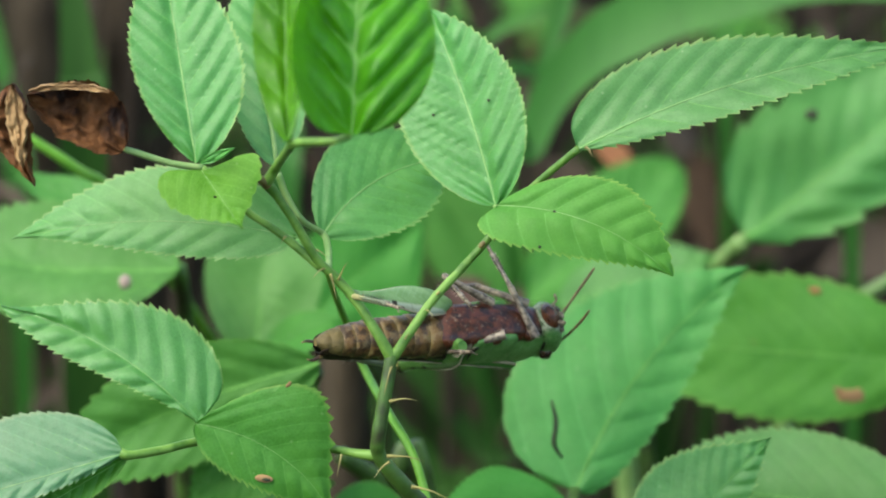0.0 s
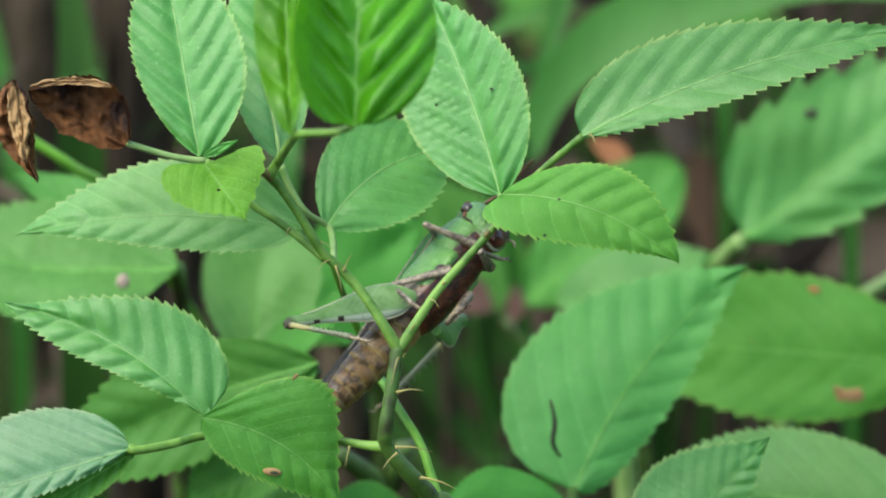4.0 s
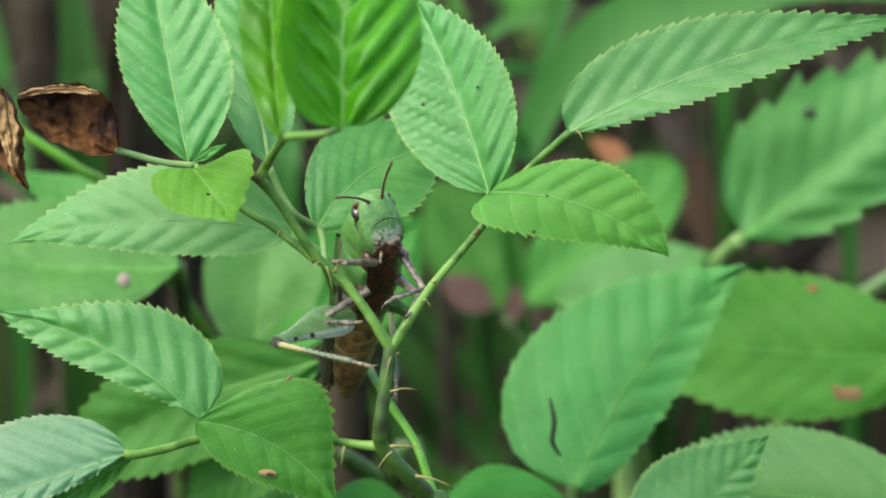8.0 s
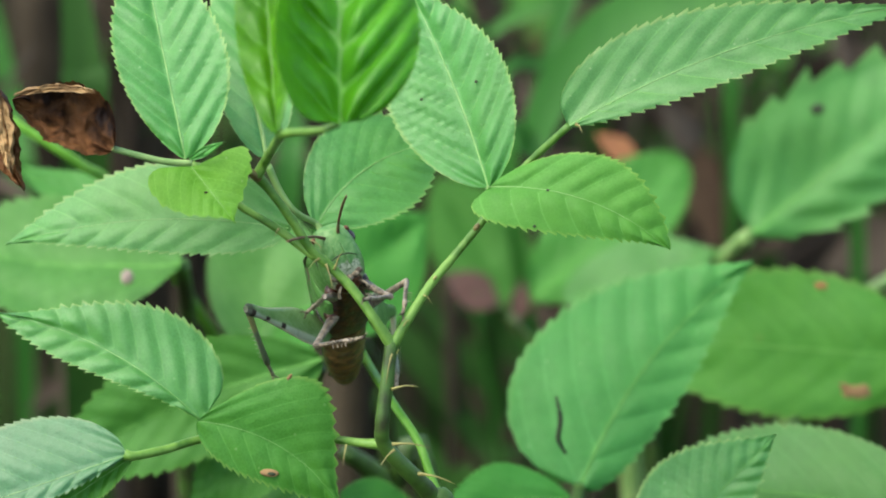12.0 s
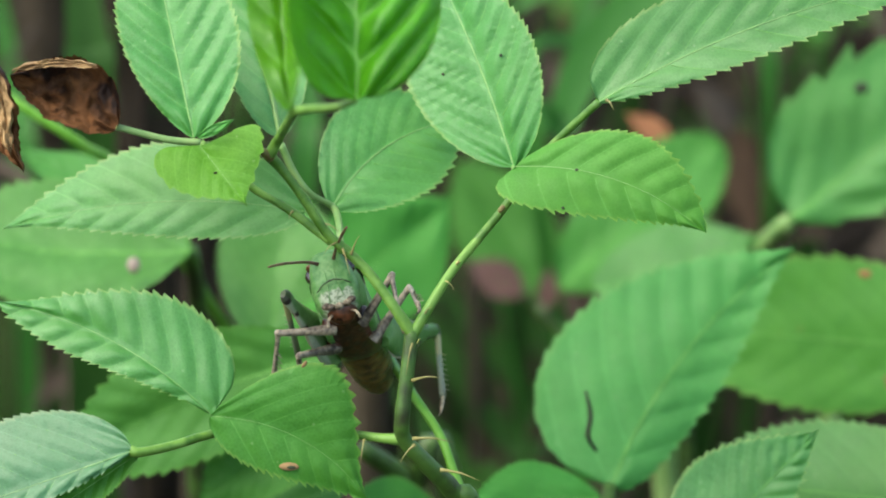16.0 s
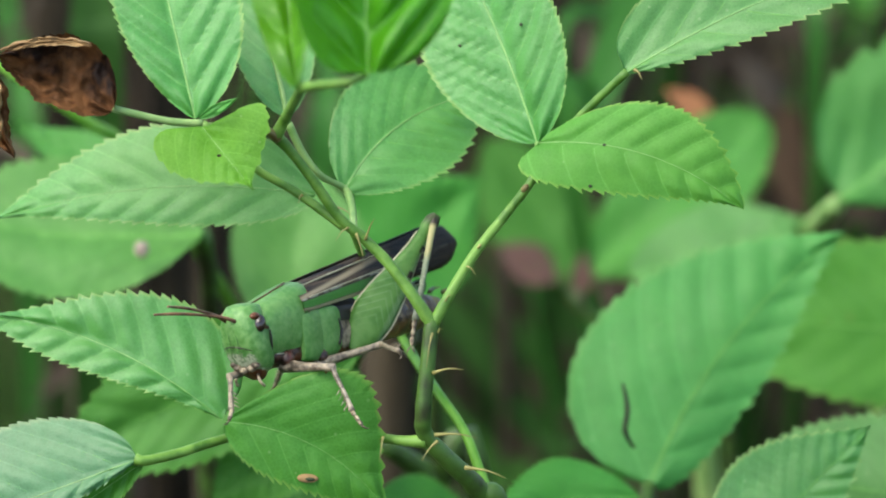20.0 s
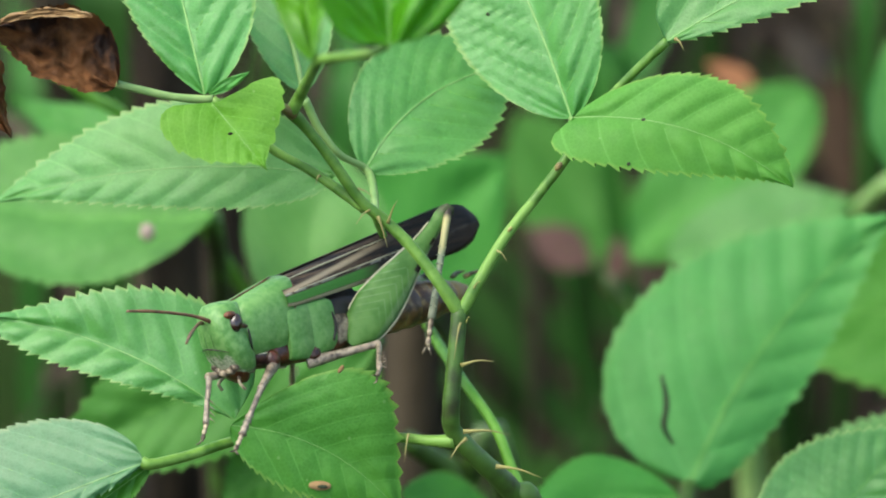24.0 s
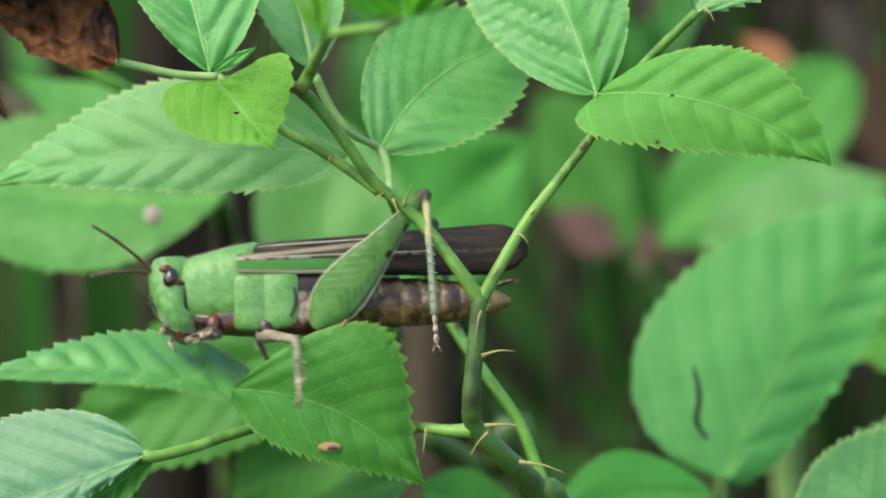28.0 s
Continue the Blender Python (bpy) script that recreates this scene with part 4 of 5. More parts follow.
def build_grass():
    def tuft(label, lines, material=None, name="grass_blade", category="grass", out=0.0, foot=0.06):
        t = thing(name, label, category, "grass behind the bramble")
        for pts, w in lines:
            root = soil_under(pts[0], out, 0.03)
            blade(t, [root, root.lerp(pts[0], 0.6)] + pts, w * STEP, material=material, foot=foot)
    tuft("broad green grass blade arching over", [([at(900, 420, 200), at(935, 260, 200), at(985, 150, 200), at(1085, 65, 198), at(1240, 10, 196), at(1500, -30, 194), at(1900, 40, 192), at(2400, 330, 190)], 135)], out=0.06)
    tuft("thin green grass blades", [([at(780, 200, 230), at(860, 70, 230), at(960, 20, 230), at(1150, -60, 230), at(1500, -90, 230), at(2000, 60, 230)], 36), ([at(880, 330, 210), at(960, 110, 214), at(1010, -40, 216), at(1100, -300, 220), at(1300, -600, 220)], 40)], out=0.06)
    tuft("upright broad grass blade", [([at(150, 330, 180), at(145, 150, 180), at(125, -30, 182), at(90, -200, 184)], 90)], GRASS_SHADE_TINT, foot=1.0)
    tuft("upright grass blades in shade", [([at(40, 500, 260), at(20, 200, 260), at(-40, -100, 262)], 60), ([at(500, 500, 240), at(510, 200, 240), at(450, -80, 240)], 60), ([at(1280, 300, 260), at(1270, 100, 262), at(1290, -80, 264)], 36)])
    tuft("slanting grass blades with shade put into their colour", [([at(960, 960, 260), at(850, 800, 260), at(740, 650, 260), at(640, 520, 262), at(540, 400, 264), at(420, 280, 266)], 70), ([at(1010, 900, 300), at(900, 740, 300), at(800, 620, 300), at(690, 500, 302), at(560, 390, 304)], 60),
        ([at(860, 980, 240), at(780, 860, 240), at(700, 760, 240), at(600, 640, 242), at(480, 520, 244)], 60), ([at(1060, 880, 330), at(960, 700, 330), at(850, 560, 330), at(720, 430, 332), at(560, 330, 334)], 60)], GRASS_SHADE_TINT, out=0.05)
    tuft("slanting grass blade in shade", [([at(1500, 420, 230), at(1440, 330, 230), at(1300, 330, 230)], 40)])
    for pts, r in (([at(330, 330, 190), at(335, 480, 192), at(328, 640, 195)], 30), ([at(612, 640, 160), at(606, 760, 162), at(612, 900, 165)], 44), ([at(50, -60, 280), at(70, 120, 280), at(85, 300, 282)], 60), ([at(215, -60, 300), at(232, 140, 300), at(250, 360, 302)], 55),
                   ([at(1215, 180, 300), at(1232, 400, 300), at(1255, 700, 300)], 20), ([at(830, -60, 340), at(850, 140, 340), at(845, 500, 340)], 26)):
        t = thing("dry_stalk", "brown dry stalk standing among the weeds", "stalk", "dry stalks")
        stalk = rod("stalk", pts + [soil_under(pts[-1], 0.0, 0.01)], [r * STEP, r * STEP * 1.05], DRY, t, "", 9, 5, 0.15)
        for q, f in zip(pts, (0.35, 0.6, 0.8)):
            c = q.lerp(pts[-1], f * 0.3)
            rod("node", [c - DOWN * 0.0015, c, c + DOWN * 0.0015], [r * STEP * 1.02, r * STEP * 1.18, r * STEP * 1.02], DRY, t, "", 9, 2)
            rod("sheath", [c, c + Vector((r * STEP * 1.2, 0, 0)) - DOWN * 0.012, c + Vector((r * STEP * 1.8, 0, 0)) - DOWN * 0.028], [r * STEP * 0.4, r * STEP * 0.3, r * STEP * 0.05], DRY, t, "", 6, 3)


def build_tangle():
    """Thin grass between the weeds, its colour darkened to stand for shade."""
    rng = random.Random(23)
    bm = bmesh.new()
    for _ in range(70):
        top = at(rng.uniform(-100, 1700), rng.uniform(120, 780), rng.uniform(260, 620))
        root = soil_under(top, rng.uniform(-0.07, 0.07), rng.uniform(-0.03, 0.05))
        lean = Vector((rng.uniform(-0.03, 0.03), 0, rng.uniform(-0.012, 0.006)))
        line = curve_points([root, root.lerp(top, 0.55), top, top + lean], 5)
        w = rng.uniform(0.0007, 0.0019)
        rows = []
        for i, p in enumerate(line):
            d = (line[min(i + 1, len(line) - 1)] - line[max(i - 1, 0)]).normalized()
            s = Vector((0.15, -1, 0.3)).cross(d).normalized()
            k = w * max(0.06, min(1, (1 - i / (len(line) - 1)) * 2.5))
            rows.append((bm.verts.new(p - s * k), bm.verts.new(p + Vector((0, k * 0.4, 0))), bm.verts.new(p + s * k)))
        for q, r in zip(rows, rows[1:]):
            bm.faces.new((q[0], q[1], r[1], r[0])), bm.faces.new((q[1], q[2], r[2], r[1]))
    tagged(part("grass_tangle", bm, GRASS_SHADE_TINT, None), "tangled grass with shade put into its colour", "grass", "", "stuff").matrix_world = SLOPE


def build_twigs():
    """Dead twigs with hanging brown leaves in the shade behind the weeds."""
    rng = random.Random(41)
    for _ in range(130):
        p = at(rng.uniform(-300, 1900), rng.uniform(-150, 1000), rng.uniform(230, 520))
        if abs(p.x / STEP + 14) < 150 and abs(p.z / STEP + 270) < 190:
            continue
        q = p + Vector((rng.gauss(0, 0.012), rng.uniform(-0.02, 0.02), rng.choice((-1, 1)) * rng.uniform(0.02, 0.06)))
        if (SLOPE @ p).z < 0.02 or (SLOPE @ q).z < 0.02:
            continue
        bow = Vector((rng.gauss(0, 0.004), 0, rng.gauss(0, 0.003)))
        r = rng.uniform(0.0004, 0.0015)
        top, low = (q, p) if p.z < q.z else (p, q)
        root = soil_under(low, rng.uniform(-0.02, 0.02), 0.01)
        t = thing("dead_twig", "thin brown dead twig with dry leaves in the shade", "twig", "dead twigs behind the weeds")
        stem = rod("stem", [root, root.lerp(low, 0.5) + bow, low, low.lerp(top, 0.5) + bow, top], [r * 1.2, r * 1.1, r, r * 0.8, r * 0.5], TWIG, t, "", 6, 4, 0.1)
        for _ in range(2):
            c = p.lerp(q, rng.random()) + bow * 0.5
            l, turn = rng.uniform(0.006, 0.016), rng.uniform(0, 6.28)
            bm = bmesh.new()
            leaf_sheet(bm, c, c + Vector((l * math.cos(turn), rng.uniform(-0.004, 0.004), l * math.sin(turn) - 0.004)), l * rng.uniform(0.4, 0.8), (rng.uniform(-.6, .6), -1, rng.uniform(0, 1)), teeth=5, across=2, rate=1, veins=4, seed=rng.random() * 50, fold=rng.uniform(-30, 35), curl=rng.uniform(-0.5, 0.8))
            part("dry_leaf", bm, TWIG, t)


def build_undergrowth():
    """Countless leaves farther back, in the shade."""
    rng = random.Random(11)
    bm = bmesh.new()
    made = 0
    while made < 50:
        a, b, d = rng.uniform(-900, 2500), rng.uniform(-900, 1500), rng.uniform(500, 1500)
        p = at(a, b, d)
        w = SLOPE @ p
        if w.z < 0.03 or w.z > 0.6 * (0.5 + 0.5 * noise.noise(Vector((w.x * 6, w.y * 4, 2)))) + 0.15:
            continue
        if 350 < a < 1250 and 150 < b < 1250:
            continue
        if noise.noise(Vector((a * 0.0045, b * 0.0045, 9.0))) < 0.08:
            continue
        l = rng.uniform(0.03, 0.06)
        t = rng.uniform(0, 6.28)
        leaf_sheet(bm, p, p + Vector((math.cos(t), rng.uniform(-0.5, 0.5), 0.6 * math.sin(t) - 0.2)).normalized() * l, l * rng.uniform(0.45, 0.75), (rng.uniform(-.4, .4), -0.8, 1), teeth=6, across=2, rate=1, veins=5, seed=rng.random() * 90)
        root = soil_under(p, rng.uniform(-0.01, 0.01), rng.uniform(-0.01, 0.01))
        tube(bm, [p, p.lerp(root, 0.5) + Vector((rng.uniform(-0.006, 0.006), 0, 0)), root], [0.0006, 0.0008, 0.001], 5, 4)
        made += 1
    tagged(part("undergrowth_leaves", bm, LEAF_DARK, None), "dense dim green undergrowth leaves", "undergrowth", "", "stuff").matrix_world = SLOPE


# ---- the grasshopper ----
HIPS = {"front": (11.0, 2.0, -4.2), "middle": (5.5, 2.4, -4.6), "hind": (-0.2, 2.9, -3.4)}
BROAD = 1.18
SIZES = {"front": (6.8, 6.6), "middle": (7.4, 7.0), "hind": (18.0, 14.5)}


def build_grasshopper():
    """Brow at x = 17.1 mm, tail at x = -20.4 mm; z is its back, y its left."""
    g = thing("grasshopper", "green and brown short-horned grasshopper clinging to the bramble", "grasshopper")
    head = part("head", loft(bmesh.new(), [(3.85, 15.2, 0.9, 1.2), (3.6, 15.3, 1.6, 1.85), (2.7, 15.5, 2.0, 2.15), (1.2, 15.6, 2.3, 2.25), (-0.7, 15.2, 2.6, 2.2), (-2.5, 14.7, 2.55, 2.05), (-3.6, 14.3, 2.25, 1.7), (-4.3, 14.0, 1.6, 1.3)], 24, "z", 2.5), HEAD, g, "green head with a slanting face")
    part("mouthparts", loft(bmesh.new(), [(-3.7, 14.6, 1.8, 1.4), (-4.4, 14.4, 1.65, 1.3), (-5.0, 14.1, 1.2, 1.0), (-5.4, 13.9, 0.7, 0.6)], 14, "z"), CHITIN_BROWN, head, "brown jaws")
    feelers = {}
    lip = bmesh.new()
    for y, z in ((-0.9, -3.8), (0, -4.0), (0.9, -3.8), (-1.4, -3.4), (1.4, -3.4)):
        ball(lip, (16.15 * MM - abs(y) * 0.25 * MM, y * MM, z * MM), (0.55 * MM, 0.55 * MM, 0.45 * MM), (0, 0, 0), 8, 6)
    part("upper_lip", lip, CHITIN_GREY, head, "pale grey warty upper lip")
    ridge = bmesh.new()
    for y in (-0.45, 0.45):
        tube(ridge, [Vector((16.9, y, 2.6)) * MM, Vector((17.65, y * 1.1, 0.8)) * MM, Vector((17.35, y * 1.3, -1.6)) * MM, Vector((16.5, y * 1.8, -3.0)) * MM], [0.00004, 0.00006, 0.00005, 0.00003], 6, 4)
    part("face_ridge", ridge, CHITIN_GREEN, head)
    rod("face_groove", [Vector(q) * MM for q in ((16.7, -1.95, -1.6), (17.5, -1.1, -1.2), (17.85, 0, -1.0), (17.5, 1.1, -1.2), (16.7, 1.95, -1.6))], [0.00004, 0.00009, 0.00009, 0.00004], CHITIN_DARK, head, "dark groove across the face", 6, 5)
    for s in (1, -1):
        bm = bmesh.new()
        ball(bm, (15.4 * MM, s * 2.05 * MM, 1.5 * MM), (0.82 * MM, 0.75 * MM, 1.12 * MM), (0, -18, 0), 18, 12)
        eye = part("eye", bm, EYE, head, "dark glossy eye")
        bm = bmesh.new()
        ball(bm, (15.9 * MM, s * 1.95 * MM, 2.5 * MM), (0.8 * MM, 0.5 * MM, 0.45 * MM), (0, 0, 0), 10, 7)
        part("eye_rim", bm, CHITIN_BROWN, head)
        rod("eye_stripe", [Vector((15.2, s * 2.1, 1.2)) * MM, Vector((14.4, s * 2.15, 1.0)) * MM, Vector((13.7, s * 2.0, 0.8)) * MM], [0.0004, 0.0003, 0.0002], CHITIN_BROWN, head, "brown stripe behind the eye", 8, 4)
        pts = [Vector((0, 0, 0)), Vector((2.2, 0, 0.25)) * MM, Vector((5.0, 0, 0.1)) * MM, Vector((8.0, 0, -0.25)) * MM, Vector((10.8, 0, -0.8)) * MM]
        feeler = rod("antenna", pts, [0.00028, 0.0002, 0.00018, 0.0002, 0.00014], ANTENNA, head, "dark brown antenna", 7, 6)
        feeler.location = Vector((17.2, s * 0.75, 1.9)) * MM
        feelers["left" if s > 0 else "right"] = (feeler, Vector((17.2, s * 0.75, 1.9)))
        palp = rod("palp", [Vector((15.0, s * 1.0, -4.4)) * MM, Vector((15.6, s * 1.6, -5.2)) * MM, Vector((15.1, s * 1.8, -6.0)) * MM], [0.0002, 0.00016, 0.0002], CHITIN_GREY, head, "", 6, 4)
    bm = loft(bmesh.new(), [(14.3, 0.2, 2.0, 2.9), (14.0, 0.25, 2.25, 3.25), (12.6, 0.4, 2.55, 3.6), (12.35, 0.42, 2.53, 3.59), (12.1, 0.45, 2.58, 3.65), (10.6, 0.65, 2.68, 3.85), (10.35, 0.68, 2.66, 3.86), (10.1, 0.72, 2.72, 3.95), (8.6, 0.95, 2.8, 4.2), (7.8, 1.05, 2.8, 4.3), (7.55, 1.05, 2.7, 4.2)], 32, "x", 2.7)
    for v in bm.verts:  # the rear margin slants: its upper corner reaches farther back
        back = max(0.0, min(1.0, (10.0 * MM - v.co.x) / (2.4 * MM)))
        v.co.x -= back * 0.3 * (v.co.z - 1.0 * MM)
    pro = part("pronotum", bm, CHITIN_GREEN, g, "green saddle-shaped shield")
    keel = tube(bmesh.new(), [Vector((14.0, 0, 3.7)) * MM, Vector((12.2, 0, 4.1)) * MM, Vector((10.2, 0, 4.6)) * MM, Vector((7.7, 0, 5.35)) * MM], [0.00008, 0.00013, 0.00013, 0.0001], 6, 5)
    part("keel", keel, CHITIN_BROWN, pro)
    for s in (1, -1):
        rod("shield_edge", [Vector((8.6, s * 2.2, -2.4)) * MM, Vector((9.2, s * 2.1, -2.65)) * MM, Vector((10.5, s * 2.0, -2.65)) * MM, Vector((12.8, s * 1.95, -2.5)) * MM], [0.00006, 0.00013, 0.00012, 0.00006], CHITIN_CREAM, pro, "", 6, 5)
        rod("shield_edge", [Vector((6.3, s * 0.6, 5.2)) * MM, Vector((6.6, s * 2.2, 4.2)) * MM, Vector((7.4, s * 2.72, 1.5)) * MM, Vector((8.35, s * 2.36, -1.6)) * MM], [0.00006, 0.00008, 0.00009, 0.0001], CHITIN_BROWN, pro, "", 6, 5)
    part("breast", loft(bmesh.new(), [(13.2, -2.6, 1.7, 1.2), (11.5, -2.8, 2.05, 1.6), (8.0, -2.9, 2.4, 1.75), (4.5, -2.95, 2.65, 1.8), (1.0, -2.85, 2.7, 1.8), (-1.5, -2.5, 2.5, 1.7), (-3.0, -2.2, 1.9, 1.3)], 20, "x", 2.6), BREAST, g, "glossy red-brown breast plate")
    for s in (1, -1):
        rod("collar", [Vector((14.0, s * 2.4, 0.6)) * MM, Vector((13.9, s * 2.4, -0.6)) * MM, Vector((13.8, s * 2.2, -1.8)) * MM, Vector((13.5, s * 1.4, -2.95)) * MM], [0.00008, 0.00014, 0.00018, 0.00016], CHITIN_DARK, pro, "", 6, 3)
    for s in (1, -1):
        side = part("thorax_side", loft(bmesh.new(), [(8.7, -0.9, 0.7, 2.9), (8.4, -0.95, 0.85, 3.1), (5.7, -1.05, 0.85, 3.2), (5.5, -1.05, 0.75, 3.1), (5.3, -1.05, 0.85, 3.2), (2.6, -0.9, 0.82, 2.95), (2.0, -0.8, 0.7, 2.5)], 24, "x", 3.4), CHITIN_GREEN, g, "green side plate")
        side.location = (0, s * 2.12 * MM, 0)
        part("hip_plate", loft(bmesh.new(), [(2.6, -1.6, 0.5, 1.9), (1.6, -1.7, 0.75, 2.1), (0.2, -1.7, 0.7, 1.8), (-0.8, -1.6, 0.4, 1.2)], 14, "x", 2.4), CHITIN_GREY, side, "mottled grey-brown hip plate")
        rod("seam", [Vector((2.4, s * 0.75, 0.4)) * MM, Vector((2.2, s * 0.8, -1.2)) * MM, Vector((2.8, s * 0.8, -2.8)) * MM], [0.00012, 0.0002, 0.00015], CHITIN_DARK, side, "", 6, 4)
    part("thorax_core", loft(bmesh.new(), [(9, 0.4, 2.0, 2.4), (4, 0.2, 2.7, 2.8), (0, 0.1, 2.6, 2.8), (-2.5, 0.0, 2.4, 2.6)], 16), CHITIN_DARK, g)
    # abdomen, ring by ring
    edges = [-1.6, -4.2, -6.6, -8.9, -11.1, -13.2, -15.2, -17.0, -18.6, -20.4]
    size = [2.75, 2.75, 2.65, 2.55, 2.45, 2.3, 2.05, 1.75, 1.35, 0.5]
    for i in range(9):
        x0, x1, r0, r1 = edges[i], edges[i + 1], size[i], size[i + 1]
        secs = [(x0 + 0.35, -1.2, r0 * 0.82, r0 * 0.86), (x0, -1.2, r0 * 0.95, r0), ((x0 + x1) / 2, -1.2, (r0 + r1) * 0.49, (r0 + r1) * 0.51), (x1 + 0.25, -1.2, r1 * 1.02, r1 * 1.06), (x1, -1.2, r1 * 0.93, r1 * 0.97)]
        part("abdomen_segment", loft(bmesh.new(), secs, 18), ABDOMEN if i < 7 else TAIL, g)
    wings = []
    for s in (1, -1):
        rod("cercus", [Vector((-19.0, s * 0.9, 0.6)) * MM, Vector((-20.4, s * 1.3, 0.9)) * MM, Vector((-21.2, s * 1.1, 0.9)) * MM], [0.00028, 0.0002, 0.00008], ABDOMEN, g, "", 6, 3)
        # forewing: a long folded plate
        bm = bmesh.new()
        rows = []
        for i in range(25):
            u = i / 24
            x = 8.4 - 30.6 * u
            end = 1 if u < 0.86 else math.sqrt(max(0.05, 1 - ((u - 0.86) / 0.145) ** 2))
            top, low = 5.0 + 3.3 * u, 1.9 + 0.8 * u
            mid, h = (top + low) / 2, (top - low) * min(1, 0.85 + u * 3) * end
            row = []
            for j in range(9):
                v = j / 8
                z = mid + h * (0.5 - v)
                y = s * (0.4 + 2.6 * math.sin(min(1, v * 1.5 + 0.06) * 1.5) * (1 - 0.72 * u) + 0.06 * math.sin(v * 25))
                row.append((x, y, z))
            rows.append(row)
        outer = [[bm.verts.new(Vector(q) * MM) for q in r] for r in rows]
        inner = [[bm.verts.new(Vector((q[0], q[1] - s * 0.16, q[2] - 0.05)) * MM) for q in r] for r in rows]
        for a, b, c, d in zip(outer, outer[1:], inner, inner[1:]):
            for j in range(8):
                bm.faces.new((a[j], a[j + 1], b[j + 1], b[j])), bm.faces.new((c[j + 1], c[j], d[j], d[j + 1]))
            bm.faces.new((a[0], b[0], d[0], c[0])), bm.faces.new((b[8], a[8], c[8], d[8]))
        for j in range(8):
            bm.faces.new((outer[-1][j], outer[-1][j + 1], inner[-1][j + 1], inner[-1][j]))
        bmesh.ops.recalc_face_normals(bm, faces=bm.faces)
        chart = bm.loops.layers.uv.verify()
        for sheet in (outer, inner):
            for i, r in enumerate(sheet):
                for j, q in enumerate(r):
                    for loop in q.link_loops:
                        loop[chart].uv = (i / 24, j / 8)
        wing = part("forewing", bm, WING, g, "long dark brown forewing with a pale streak")
        rod("wing_edge", [Vector(r[1]) * MM for r in rows[1:16:3]], [0.00006, 0.00013, 0.0001, 0.00006], CHITIN_CREAM, wing, "pale wing edge", 5, 3)
        rod("wing_vein", [Vector((r[4][0], r[4][1] + s * 0.02, r[4][2])) * MM for r in rows[1:19:3]], [0.00006, 0.0001, 0.00008, 0.00005], CHITIN_CREAM, wing, "", 5, 3)
        wings.append(wing)
    legs, limbs = {}, ("antenna", "hind_thigh", "front_thigh", "middle_thigh", "shin", "foot", "thigh_ridge")
    for kind, (lx, ly, lz) in HIPS.items():
        ly *= BROAD
        for side, s in (("right", -1), ("left", 1)):
            thigh_len, shin_len = SIZES[kind]
            bm = bmesh.new()
            if kind == "hind":
                loft(bm, [(-0.6, 0, 0.7, 0.7), (0.3, 0.1, 0.8, 1.4), (2.0, 0.2, 0.85, 2.35), (4.5, 0.25, 0.85, 2.65), (7.5, 0.2, 0.8, 2.25), (10.5, 0.15, 0.7, 1.55), (13.5, 0.1, 0.6, 0.95), (15.6, 0.1, 0.6, 0.8), (16.8, 0.15, 0.66, 0.95), (17.8, 0.1, 0.62, 0.9), (18.5, 0, 0.35, 0.5)], 14, "x", 2.2)
                thigh = part("hind_thigh", bm, THIGH[side], g, "green hind thigh with pale herringbone and dark knee")
            else:
                loft(bm, [(-0.8, 0, 0.7, 0.8), (0.5, 0, 0.66, 0.75), (thigh_len * 0.4, 0.05, 0.5, 0.58), (thigh_len * 0.85, 0.05, 0.4, 0.46), (thigh_len, 0, 0.46, 0.5), (thigh_len + 0.35, 0, 0.3, 0.3)], 10)
                thigh = part(kind + "_thigh", bm, CHITIN_LEG, g, "mottled grey-brown leg")
            thigh.location = (lx * MM, s * ly * MM, lz * MM)
            if kind == "hind":
                for z in (1, -1):
                    rod("thigh_ridge", [Vector((x, 0.0, 0.2 + z * h)) * MM for x, h in ((0.2, 1.35), (2.0, 2.33), (4.5, 2.62), (7.5, 2.24), (10.5, 1.55), (13.5, 0.97), (15.6, 0.82))], [0.00008, 0.00014, 0.00013, 0.0001], CHITIN_CREAM, thigh, "pale ridge", 6, 4)
            else:
                bm = bmesh.new()
                ball(bm, ((lx - 0.1) * MM, s * (ly / BROAD - 0.1) * MM, (lz + 0.8) * MM), (0.95 * MM, 0.8 * MM, 1.15 * MM), (0, 0, 0), 12, 8)
                part("hip", bm, BREAST, g, "dark brown hip joint")
            bm = bmesh.new()
            w = 0.42 if kind == "hind" else 0.33
            tube(bm, [Vector((-0.2, 0, 0)) * MM, Vector((shin_len * 0.15, 0, 0.1)) * MM, Vector((shin_len * 0.6, 0, 0)) * MM, Vector((shin_len, 0, 0)) * MM], [w * 1.2 * MM, w * MM, w * 0.85 * MM, w * 1.1 * MM], 8, 5)
            for k in range(8 if kind == "hind" else 4):
                x = shin_len * (0.35 + 0.62 * k / 8) if kind == "hind" else shin_len * (0.5 + 0.12 * k)
                for q in (-1, 1):
                    tube(bm, [Vector((x, q * 0.2, 0.3)) * MM, Vector((x + 0.45, q * 0.5, 0.85)) * MM], [0.00011, 0.00003], 4, 1)
            shin = part("shin", bm, SHIN if kind == "hind" else CHITIN_LEG, thigh)
            shin.location = (thigh_len * MM, 0, 0)
            bm = bmesh.new()
            f = 3.6 if kind == "hind" else 2.6
            for k in range(3):
                ball(bm, ((shin_len + f * (0.15 + 0.3 * k)) * MM, 0, -0.15 * k * MM), (f * 0.19 * MM, 0.3 * MM, 0.26 * MM), (0, 10, 0), 8, 6)
